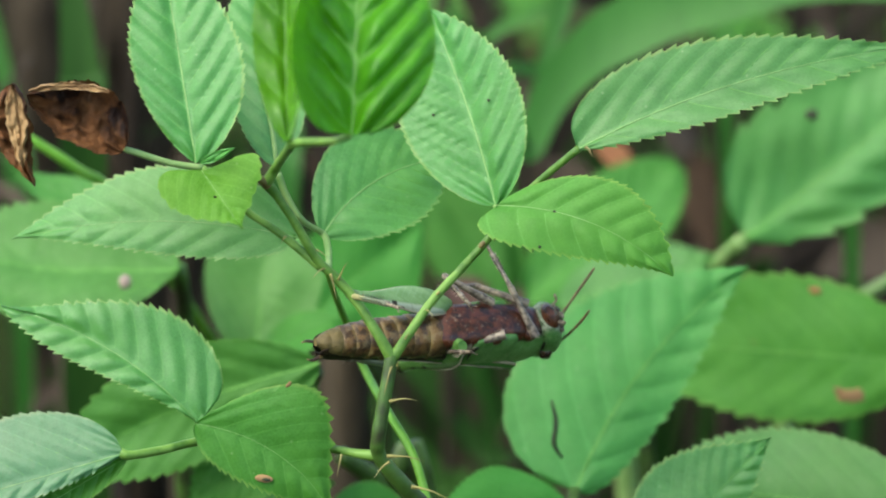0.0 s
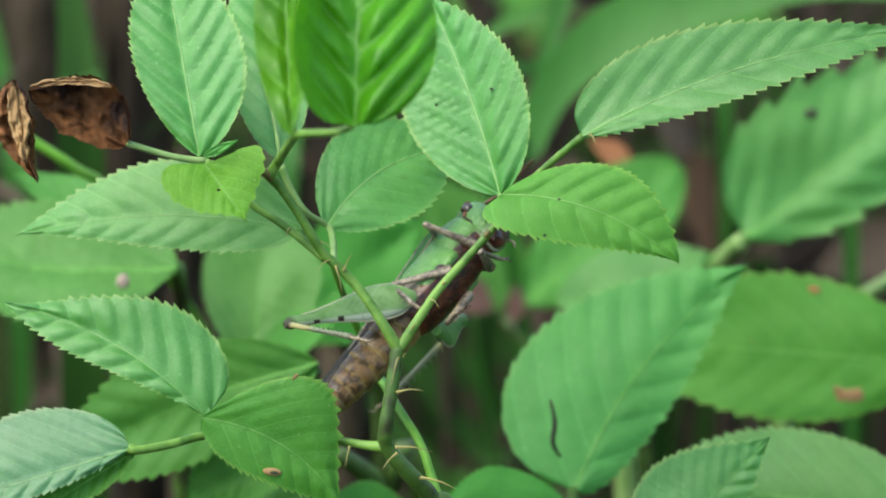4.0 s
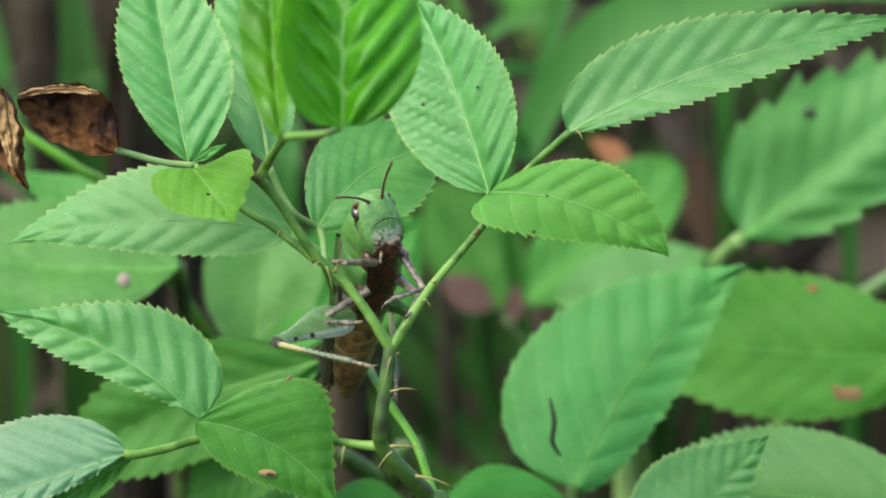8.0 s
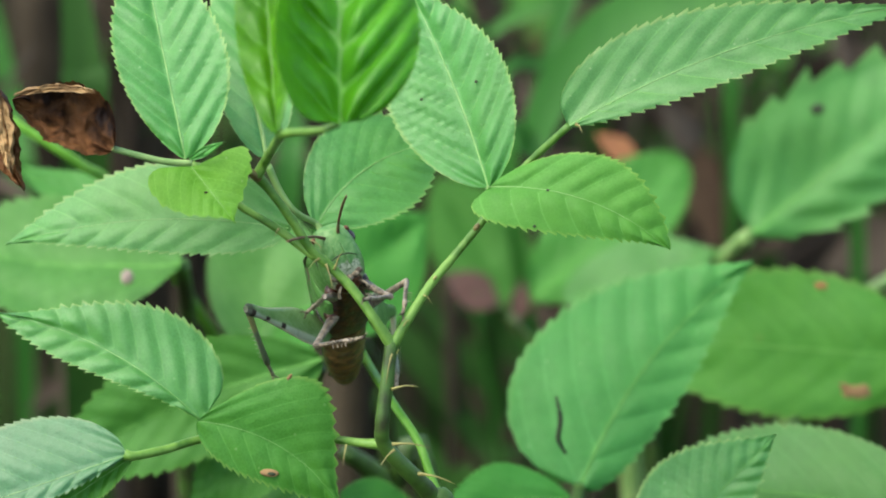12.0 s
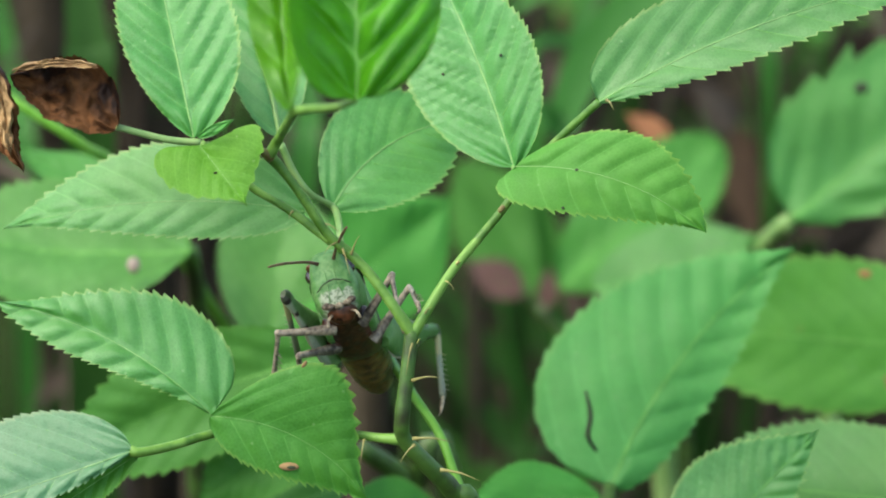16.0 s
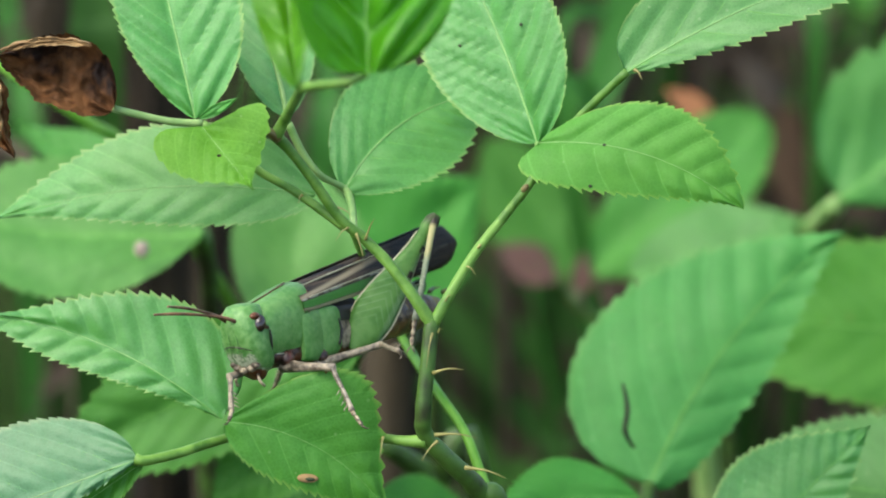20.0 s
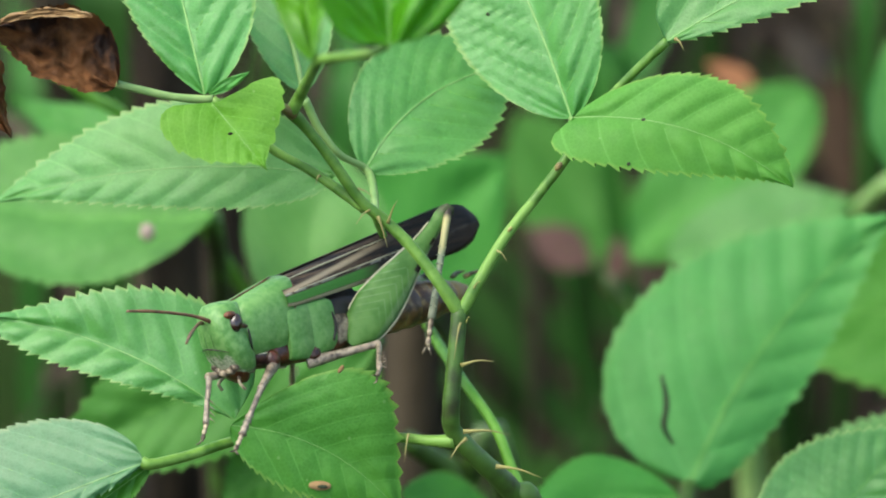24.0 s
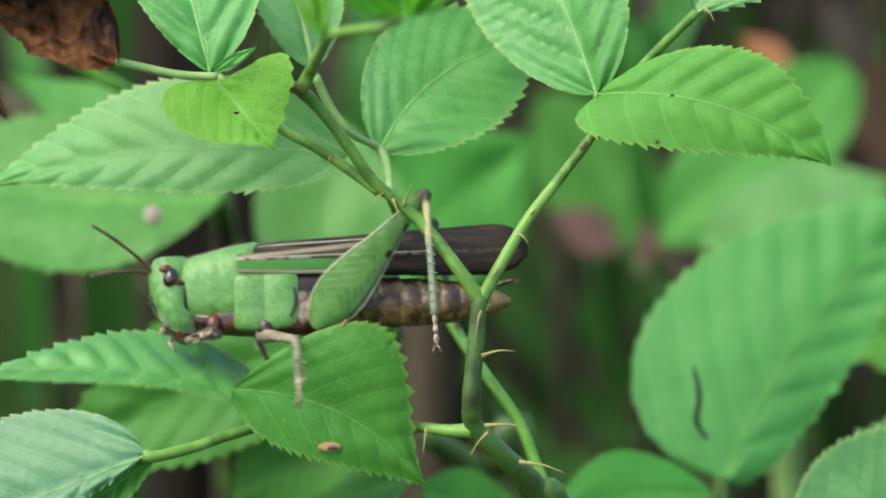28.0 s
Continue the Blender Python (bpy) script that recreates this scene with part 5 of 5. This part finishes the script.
            for q in (-1, 1):
                tube(bm, [Vector((shin_len + f * 0.95, q * 0.1, -0.4)) * MM, Vector((shin_len + f * 1.1, q * 0.4, -0.55)) * MM, Vector((shin_len + f * 1.15, q * 0.5, -0.9)) * MM], [0.00012, 0.0001, 0.00003], 5, 3)
            foot = part("foot", bm, CHITIN_GREY, thigh)
            foot.parent = shin
            legs[kind, side] = (thigh, shin, Vector((lx, s * ly, lz)), thigh_len)
    for ob in g.children_recursive:  # the body is broad: every piece but the limbs is drawn out sideways
        if not any(ob == q or ob.parent in (q, p) for p, q, _, _ in legs.values()) and ob.name.split(".")[0] not in limbs:
            ob.data.transform(Matrix.Diagonal((1, BROAD, 1, 1)))
            ob.location.y *= BROAD
    for side, (feeler, root) in feelers.items():
        root.y *= BROAD
        feeler.location = root * MM
    return g, legs, feelers, head, wings


build_ground()
bramble, drooping = build_bramble()
cam.data.dof.use_dof, cam.data.dof.focus_object, cam.data.dof.aperture_fstop = True, bramble, 26.0
grasshopper, legs, feelers, head, wings = build_grasshopper()
build_weeds()
build_grass()
build_tangle()
build_twigs()
build_undergrowth()


# ---- what moves ----
SWAY = [  # seconds, shift right and up in mm, lean to the right in degrees
    (0.0, 0.51, -1.32, 2.23), (0.5, 2.96, -0.56, 3.78), (1.0, 1.52, -1.60, 3.70), (1.5, 2.04, -0.29, 2.75), (2.0, 1.73, -0.97, 2.96), (2.5, 1.92, -0.18, 2.43), (3.0, 1.86, -0.81, 2.84), (3.5, 1.57, 0.01, 1.68), (5.5, 0.79, -0.29, 0.98), (6.0, 0.40, -0.15, 0.60), (6.5, 0.45, -0.25, 0.68), (7.0, 0.10, 0.00, 0.18), (7.5, 0.23, -0.14, 0.33), (8.0, 0.05, 0.04, 0.06), (8.5, 0.14, -0.05, 0.14), (9.0, 0.02, -0.09, 0.06), (9.5, -0.00, -0.08, 0.03), (10.0, -0.26, 0.05, -0.29), (10.5, -0.46, 0.18, -0.59), (11.0, -0.39, -0.19, -0.26), (11.5, -0.64, 0.18, -0.63), (12.0, -0.63, 0.16, -0.61), (12.5, -0.92, 0.41, -0.93), (14.5, -0.70, 0.59, -0.82), (15.0, -0.56, 0.51, -0.64), (15.5, -0.69, 0.65, -0.83), (16.0, -0.69, 0.55, -0.72), (16.5, -0.72, 0.54, -0.92), (17.0, -0.82, 0.38, -0.96), (17.5, -0.89, 0.50, -0.94), (18.0, -1.02, 0.40, -1.01), (18.5, -1.02, 0.47, -1.10), (19.0, -1.11, 0.47, -1.25), (19.5, -1.18, 0.45, -1.32), (20.0, -1.60, 0.63, -1.81), (20.5, -1.55, 0.49, -1.76), (21.0, -1.77, 0.60, -2.09), (21.5, -1.81, 0.72, -2.27), (23.5, -1.49, 0.74, -2.42), (24.0, -1.40, 0.60, -2.19), (24.5, -1.48, 0.75, -2.42), (25.0, -1.34, 0.66, -2.25), (25.5, -1.29, 0.68, -2.31), (26.0, -1.24, 0.63, -2.21), (26.5, -1.23, 0.63, -2.24), (27.0, -1.23, 0.60, -2.33), (27.5, -1.33, 0.56, -2.35), (28.0, -1.64, 0.72, -2.54)]
NOD = [(0, (0, 0, 0)), (3.5, (0, 0, 0)), (6, (14, 0, 0)), (7, (22, 0, 0)), (9, (22, 0, 0)), (12, (14, 0, 0)), (15, (-3, 0, 0)), (16, (-5, 0, 0)), (17.5, (-2, 0, 0)), (20, (0, 0, 0)), (28, (0, 0, 0))]  # seconds, bow of the head in degrees
# -- stride tables --
GAIT = [  # seconds, brow, tail, back
    (0.0, (15.1, 22.9, -11.0), (-17.9, 5.1, -13.1), (0.00, 0.85, -0.45)),
    (0.5, (12.6, 23.4, -4.3), (-17.8, 4.6, -15.7), (0.00, 0.95, -0.20)),
    (1.0, (8.9, 24.2, -0.7), (-16.9, 3.8, -18.7), (-0.10, 0.95, 0.00)),
    (2.0, (7.3, 25.2, 0.4), (-15.2, 2.8, -19.5), (-0.30, 0.90, 0.10)),
    (3.0, (7.4, 25.2, 0.3), (-15.0, 2.8, -19.6), (-0.35, 0.90, 0.10)),
    (3.5, (6.4, 25.3, 0.9), (-15.4, 2.7, -19.6), (-0.50, 0.85, 0.15)),
    (4.5, (2.3, 16.6, 3.5), (-15.1, 23.4, -20.6), (-0.75, 0.70, 0.20)),
    (5.5, (-1.9, 8.2, 5.1), (-14.5, 31.8, -21.2), (-0.85, 0.45, 0.25)),
    (6.0, (-2.5, 8.1, 5.3), (-14.4, 31.9, -21.2), (-0.72, 0.62, 0.25)),
    (7.0, (-7.2, 6.2, 5.3), (-13.3, 33.8, -19.4), (-0.52, 0.75, 0.36)),
    (8.0, (-8.9, 6.4, 5.8), (-14.0, 33.6, -19.4), (-0.48, 0.76, 0.38)),
    (9.0, (-8.9, 6.1, 4.9), (-14.1, 33.9, -19.6), (-0.48, 0.76, 0.38)),
    (10.0, (-11.4, 5.2, 3.7), (-14.0, 34.8, -19.1), (-0.42, 0.76, 0.42)),
    (11.0, (-13.4, 4.2, 1.2), (-13.8, 35.8, -18.9), (-0.38, 0.72, 0.5)),
    (12.0, (-15.2, 3.5, 0.2), (-14.5, 36.5, -17.7), (-0.36, 0.68, 0.55)),
    (12.5, (-15.7, 3.2, -0.7), (-14.6, 36.8, -17.5), (-0.34, 0.66, 0.6)),
    (14.5, (-16.3, 2.7, -4.2), (-12.3, 37.3, -18.2), (-0.30, 0.40, 0.80)),
    (15.0, (-16.2, 2.7, -4.6), (-11.9, 37.3, -18.5), (-0.30, 0.40, 0.80)),
    (16.0, (-17.9, 2.7, -5.9), (-12.0, 37.3, -19.3), (-0.25, 0.40, 0.85)),
    (17.0, (-22.5, 0.4, -12.9), (-9.6, 35.6, -14.6), (0.00, 0.12, 1.00)),
    (18.0, (-25.9, 1.3, -12.6), (-8.7, 34.7, -14.0), (0.05, 0.12, 1.00)),
    (19.0, (-26.7, 1.5, -13.2), (-8.6, 34.5, -13.6), (0.05, 0.12, 1.00)),
    (20.0, (-31.6, -0.3, -14.8), (-7.0, 27.5, -9.9), (0.10, 0.12, 1.00)),
    (21.0, (-34.7, -1.0, -15.5), (-6.7, 23.0, -9.1), (0.10, 0.12, 1.00)),
    (23.5, (-35.3, -0.9, -16.1), (-7.1, 22.9, -9.6), (0.10, 0.12, 1.00)),
    (25.0, (-35.9, -0.7, -16.3), (-7.3, 22.7, -9.9), (0.10, 0.12, 1.00)),
    (27.0, (-35.6, -0.2, -16.8), (-6.4, 22.2, -10.0), (0.10, 0.12, 1.00)),
    (27.5, (-35.8, -0.0, -16.9), (-6.2, 22.0, -10.2), (0.10, 0.12, 1.00)),
    (28.0, (-42.6, 9.0, -12.5), (-4.9, 9.0, -12.1), (0.00, 0.05, 1.00))]
STEPS = {}
STEPS["front", "right"] = [  # seconds, knee, foot
    (0.0, (4.4, 17.7, -4.9), (-0.9, 10.7, -5.1)), (1.0, (2.9, 12.7, 3.4), (4.6, 20.9, 0.6)), (3.0, (0.9, 16.3, 3.9), (3.7, 24.3, 1.6)), (6.0, (-8.4, 9.6, 0.4), (-13.3, 16.9, 0.9)), (7.0, (-12.1, 4.0, -1.6), (-14.3, 12.6, -1.7)), (9.0, (-12.6, 2.2, -2.1), (-15.4, 10.5, -1.9)), (10.0, (-14.3, 1.2, -4.2), (-18.4, 9.0, -4.9)), (11.0, (-15.1, 0.3, -6.4), (-19.2, 8.0, -6.9)), (12.0, (-16.5, -0.0, -6.9), (-18.8, 8.2, -8.9)), (15.0, (-22.6, 6.7, -12.8), (-25.1, 11.6, -19.7)), (16.0, (-24.4, 5.5, -12.9), (-25.4, 10.3, -20.2)), (17.0, (-25.2, 1.0, -14.6), (-28.7, 8.3, -18.2)), (18.0, (-28.5, 1.8, -17.2), (-32.2, 6.5, -23.6)), (19.0, (-29.3, 2.2, -18.3), (-31.7, 8.3, -24.1)), (20.0, (-32.4, 0.2, -19.4), (-31.9, -6.9, -24.6)), (21.0, (-34.7, -0.1, -20.8), (-32.8, -7.7, -25.0)), (25.0, (-36.0, -0.1, -20.2), (-36.7, -5.1, -27.4)), (27.0, (-35.7, 0.3, -20.1), (-36.5, -4.4, -27.5)), (28.0, (-39.0, 17.7, -17.2), (-38.1, 26.5, -17.8))]
STEPS["front", "left"] = [  # seconds, knee, foot
    (0.0, (8.8, 15.9, -4.7), (5.6, 21.8, 1.0)), (1.0, (6.8, 10.9, -2.8), (9.9, 18.9, -5.0)), (3.0, (6.3, 13.0, -1.0), (9.8, 20.7, -3.4)), (6.0, (1.2, 6.4, 2.3), (3.1, 14.8, 4.2)), (7.0, (-3.8, 3.7, 1.5), (-3.2, 11.5, 5.5)), (8.0, (-2.8, 6.3, -5.2), (-7.9, -0.5, -7.2)), (9.0, (-4.7, 4.8, -5.6), (-9.3, -2.5, -4.0)), (10.0, (-7.3, 4.0, -6.9), (-10.7, -3.8, -4.6)), (11.0, (-8.2, 2.8, -8.7), (-11.9, -5.0, -6.6)), (12.0, (-7.8, 1.9, -6.9), (-11.6, -6.0, -7.2)), (15.0, (-8.8, 2.8, -5.5), (-9.7, -4.4, -10.4)), (16.0, (-10.3, 4.8, -5.7), (-8.9, -0.2, -12.9)), (17.0, (-17.5, -0.4, -13.9), (-18.7, -4.4, -21.7)), (18.0, (-17.5, 0.4, -17.6), (-18.8, -6.3, -23.1)), (19.0, (-17.7, 1.1, -17.3), (-16.5, -4.3, -24.1)), (20.0, (-21.2, -0.2, -18.2), (-17.2, -5.0, -24.4)), (21.0, (-28.8, -4.1, -21.1), (-32.8, -9.3, -26.9)), (25.0, (-30.0, -4.1, -21.3), (-32.4, -9.2, -28.0)), (27.0, (-29.4, -4.0, -19.8), (-32.5, -6.2, -27.7)), (28.0, (-38.4, 1.0, -17.2), (-36.6, -7.6, -16.6))]
STEPS["middle", "right"] = [  # seconds, knee, foot
    (0.0, (0.2, 11.9, -3.6), (3.3, 4.1, -7.4)), (1.0, (-5.5, 13.9, -3.9), (0.0, 6.6, -2.8)), (3.0, (-4.9, 14.2, -4.6), (-0.9, 6.6, -7.9)), (6.0, (-11.0, 12.6, -5.2), (-9.5, 4.5, -9.2)), (7.0, (-14.8, 11.6, -7.7), (-9.9, 4.3, -10.3)), (9.0, (-16.0, 11.4, -10.0), (-11.0, 3.7, -10.0)), (10.0, (-15.7, 9.4, -13.4), (-11.1, 2.0, -10.5)), (11.0, (-13.9, 8.3, -16.2), (-11.3, 0.7, -11.6)), (12.0, (-17.7, 5.1, -13.3), (-11.6, -1.8, -12.5)), (15.0, (-20.2, 5.8, -13.3), (-16.2, 13.2, -16.9)), (16.0, (-21.9, 6.1, -15.8), (-21.3, 12.1, -22.8)), (17.0, (-21.3, 4.7, -16.7), (-24.5, 12.2, -21.0)), (18.0, (-25.0, 19.9, -18.4), (-26.1, 28.7, -20.8)), (20.0, (-26.0, 18.2, -17.6), (-27.4, 26.7, -20.9)), (25.0, (-26.9, 16.6, -18.8), (-26.9, 25.2, -21.9)), (28.0, (-31.8, 19.2, -17.2), (-31.2, 28.1, -19.5))]
STEPS["middle", "left"] = [  # seconds, knee, foot
    (0.0, (0.4, 12.8, -13.7), (3.3, 4.1, -13.8)), (1.0, (0.6, 14.2, -13.5), (4.6, 7.2, -8.9)), (3.0, (1.4, 10.8, -12.0), (4.4, 3.1, -7.9)), (6.0, (-2.2, 8.9, -4.6), (-1.8, 0.3, -8.0)), (7.0, (-3.2, 7.3, -6.1), (-4.5, -1.2, -9.5)), (9.0, (-3.9, 6.8, -6.1), (-4.7, -1.9, -8.7)), (10.0, (-5.0, 6.2, -4.8), (-5.1, -2.3, -8.2)), (11.0, (-6.3, 6.2, -4.7), (-5.8, -2.1, -8.7)), (12.0, (-5.9, 7.7, -5.0), (-5.9, -0.7, -8.9)), (15.0, (-6.5, 11.7, -6.3), (-9.0, 3.3, -9.3)), (16.0, (-8.2, 11.5, -7.4), (-6.5, 2.9, -10.0)), (17.0, (-13.1, 10.3, -11.5), (-7.3, 3.5, -9.7)), (18.0, (-14.9, 10.6, -12.6), (-6.7, 7.4, -10.1)), (19.0, (-15.3, 10.7, -12.7), (-7.1, 7.1, -10.5)), (20.0, (-15.9, 7.8, -16.1), (-11.8, -0.4, -16.4)), (21.0, (-17.1, 5.6, -16.7), (-14.0, -1.1, -22.1)), (25.0, (-18.2, 5.7, -17.0), (-17.3, -3.0, -19.7)), (27.0, (-17.8, 5.9, -17.2), (-17.7, -2.9, -19.8)), (28.0, (-28.0, 0.3, -17.2), (-26.9, -6.7, -23.0))]
STEPS["hind", "right"] = [  # seconds, knee, foot
    (0.0, (-12.7, 1.0, -6.2), (-6.6, -15.3, -7.4)), (1.0, (-17.6, 1.5, -7.8), (-7.6, -12.4, -11.2)), (3.0, (-18.3, 4.3, -9.1), (-8.8, -10.2, -11.4)), (6.0, (-24.6, 16.2, -12.2), (-15.2, 1.5, -13.9)), (7.0, (-22.0, 3.5, -13.1), (-11.0, -9.9, -15.3)), (8.0, (-22.2, 2.0, -12.6), (-10.2, -10.4, -15.6)), (9.0, (-22.4, 2.2, -13.3), (-20.5, 18.9, -18.2)), (10.0, (-22.7, 1.1, -12.8), (-13.8, 14.8, -19.1)), (11.0, (-26.2, 3.1, -8.4), (-23.8, 18.0, -17.3)), (12.0, (-26.7, 2.5, -8.7), (-23.9, 17.4, -17.4)), (15.0, (-25.3, 3.6, -8.1), (-23.1, 17.8, -18.0)), (16.0, (-23.8, 2.7, -8.2), (-21.9, 17.6, -17.2)), (17.0, (-14.6, 32.6, -8.3), (-7.6, 47.6, -13.9)), (18.0, (-6.5, 24.0, -10.0), (-6.3, 41.5, -11.5)), (20.0, (-11.5, 24.0, -9.6), (-10.6, 36.0, -14.5)), (25.0, (-12.5, 23.0, -10.0), (-11.8, 34.7, -15.4)), (27.0, (-12.5, 23.0, -10.0), (-11.8, 34.1, -15.6)), (28.0, (-13.4, 20.4, -5.3), (-11.1, 31.0, -14.8))]
STEPS["hind", "left"] = [  # seconds, knee, foot
    (0.0, (-6.2, 26.4, -16.1), (-12.7, 10.2, -14.6)), (1.0, (7.7, 28.3, -12.8), (-4.2, 40.0, -18.1)), (3.0, (5.4, 30.4, -9.7), (-5.4, 41.3, -18.2)), (6.0, (-5.7, 38.3, -9.2), (-6.2, 24.1, -19.4)), (7.0, (-7.2, 37.1, -8.2), (-6.3, 23.7, -19.4)), (9.0, (-7.4, 36.9, -8.0), (-6.2, 23.8, -19.6)), (11.0, (-7.4, 35.8, -8.9), (-6.5, 21.9, -19.6)), (12.0, (-7.7, 35.4, -9.1), (-6.9, 21.3, -19.3)), (15.0, (-4.3, 34.3, -13.3), (-3.5, 19.2, -22.0)), (16.0, (-4.7, 33.8, -12.9), (-3.6, 19.5, -22.9)), (17.0, (-4.5, 26.8, -6.9), (-4.5, 16.9, -21.3)), (18.0, (-6.9, 6.1, -5.3), (-5.8, 6.1, -22.7)), (19.0, (-9.7, 15.4, -1.0), (-8.5, 6.4, -15.9)), (20.0, (-8.9, 11.6, -2.0), (-11.0, 1.9, -16.4)), (21.0, (-9.0, 8.7, -1.9), (-12.2, 0.2, -16.8)), (25.0, (-10.0, 8.7, -2.6), (-11.5, -1.1, -17.1)), (27.0, (-10.3, 8.7, -2.3), (-11.8, -0.2, -17.3)), (28.0, (-14.3, 1.8, -2.5), (-12.6, -7.1, -17.5))]
STEPS["antenna", "right"] = [  # seconds, tip
    (0.0, (20.4, 24.7, -2.4)), (1.0, (12.9, 34.9, -2.8)), (3.0, (13.1, 34.2, 3.1)), (5.5, (-3.3, 1.3, 14.4)), (6.0, (-5.3, 0.3, 13.5)), (7.0, (-14.0, -2.9, 7.2)), (8.0, (-14.8, -3.4, 7.5)), (9.0, (-15.8, -2.9, 7.0)), (10.0, (-17.2, -4.8, 4.3)), (11.0, (-19.8, -5.3, 2.7)), (12.0, (-21.8, -5.8, 1.2)), (14.5, (-24.7, -4.9, -2.5)), (15.0, (-24.6, -5.0, -2.5)), (16.0, (-26.2, -5.0, -3.8)), (17.0, (-23.1, -9.8, -8.3)), (18.0, (-25.7, -8.3, -7.3)), (20.0, (-39.4, -8.0, -10.2)), (25.0, (-38.0, -11.2, -16.3)), (27.0, (-37.8, -10.8, -14.7)), (28.0, (-49.2, 1.0, -9.8))]
STEPS["antenna", "left"] = [  # seconds, tip
    (0.0, (20.0, 15.5, -8.9)), (1.0, (13.6, 35.1, 0.2)), (3.0, (13.1, 35.3, 1.6)), (5.5, (-4.7, 0.9, 13.3)), (6.0, (-4.7, 0.8, 13.5)), (7.0, (-8.3, -1.2, 13.3)), (8.0, (-7.2, -2.4, 12.3)), (9.0, (-8.1, -2.3, 12.0)), (10.0, (-10.3, -4.3, 9.2)), (11.0, (-12.4, -4.3, 8.4)), (12.0, (-14.0, -5.1, 7.1)), (14.5, (-14.5, -5.9, 3.0)), (15.0, (-14.4, -5.9, 2.5)), (16.0, (-16.0, -6.0, 1.3)), (17.0, (-31.9, -4.0, -10.6)), (18.0, (-34.4, -4.4, -10.8)), (19.0, (-34.7, -5.1, -12.0)), (20.0, (-41.1, -5.2, -11.2)), (21.0, (-44.0, -6.7, -12.1)), (25.0, (-44.7, -6.9, -12.2)), (27.0, (-44.7, -6.0, -12.4)), (28.0, (-48.7, 1.6, -4.6))]
# -- end of stride tables --
for strides in STEPS.values():  # nothing stirs until the last start forward
    strides.insert(-1, (27.5, *strides[-2][1:]))


def between(rows, t):
    """The values of a table at a time, blended from row to row."""
    for a, b in zip(rows, rows[1:]):
        if t <= b[0]:
            f = (t - a[0]) / (b[0] - a[0])
            f = f * f * (3 - 2 * f)
            return [Vector(p).lerp(Vector(q), f) for p, q in zip(a[1:], b[1:])]
    return [Vector(p) for p in rows[-1][1:]]


def stance(t):
    """The grasshopper's pose on the chart, in millimetres."""
    brow, tail, back = between(GAIT, t)
    x = (brow - tail).normalized()
    z = (back - x * back.dot(x)).normalized()
    y = z.cross(x)
    m = Matrix((x, y, z)).transposed().to_4x4()
    m.translation = (brow + tail) / 2 + x * 1.65
    return m


def motions():
    walk(bramble, [(t, SLOPE @ pose(x * MM, 0, z * MM, 0, r, 0)) for t, x, z, r in SWAY])
    times = sorted({i * 0.5 for i in range(57)} | {r[0] for r in GAIT})
    rows = []
    for t in times:
        m = stance(t)
        m.translation *= MM
        rows.append((t, SLOPE @ m))
    walk(grasshopper, rows)
    for key, (thigh, shin, hip, length) in legs.items():
        upper, lower, last = [], [], None
        for t in times:
            m = stance(t).inverted()
            knee, foot = (m @ p for p in between(STEPS[key], t))
            x = (knee - hip).normalized()
            d = (foot - (hip + x * length)).normalized()
            y = x.cross(d)
            if y.length < 1e-3:
                y = last if last else Vector((0, 1, 0))
            if key[0] == "hind":
                roll = (min(1.0, max(0.7, (5.5 - t) / 2)) * max(0.0, min(1.0, 17.0 - t))) if key[1] == "right" else 0.0
                y = m.to_3x3() @ Vector((0, -1 + 0.25 * roll, 0.55 * roll))
            y = (y - x * y.dot(x)).normalized()
            if last and y.dot(last) < 0:
                y = -y
            last = y
            z = x.cross(y)
            r = Matrix((x, y, z)).transposed().to_4x4()
            r.translation = hip * MM
            upper.append((t, r))
            local = r.to_3x3().inverted() @ d
            low = Vector((1, 0, 0)).rotation_difference(local).to_matrix().to_4x4()
            low.translation = (length * MM, 0, 0)
            lower.append((t, low))
        walk(thigh, upper)
        walk(shin, lower)
    neck = Vector((13.6, 0, 0.5)) * MM
    nod = {t: Matrix.Translation(neck) @ pose(0, 0, 0, 0, between(NOD, t)[0].x, 0) @ Matrix.Translation(-neck) for t in times}
    walk(head, [(t, nod[t]) for t in times])
    for side, (feeler, root) in feelers.items():
        rows = []
        for t in times:
            tip = stance(t).inverted() @ between(STEPS["antenna", side], t)[0]
            x = (nod[t].inverted() @ (tip * MM) / MM - root).normalized()
            z = (Vector((0, 0, 1)) - x * x.z).normalized()
            m = Matrix((x, z.cross(x), z)).transposed().to_4x4()
            m.translation = root * MM
            rows.append((t, m))
        walk(feeler, rows)
    hinge = Vector((7.6, 0, 2.6)) * MM
    for w in wings:  # drawn in while it hangs, raised once it stands upright
        walk(w, [(t, Matrix.Translation(hinge + Vector((out, 0, 0)) * MM) @ pose(0, 0, 0, 0, r, 0) @ Matrix.Translation(-hinge)) for t, r, out in ((0, -11, 2.4), (3, -11, 2.0), (6, -6, 1.2), (15, -4, 0.6), (17.5, -1, 0), (20, 2, 0), (27.4, 2, 0), (28, -2, 0))])
    for leaflet, pivot, turns in drooping:
        walk(leaflet, [(t, Matrix.Translation(Vector((x, 0, z)) * MM) @ Matrix.Translation(pivot) @ pose(0, 0, 0, 0, r, 0) @ Matrix.Rotation(radians(roll[0] if roll else 0), 4, (-0.9, 0, 0.44)) @ Matrix.Translation(-pivot)) for t, x, z, r, *roll in turns])


motions()
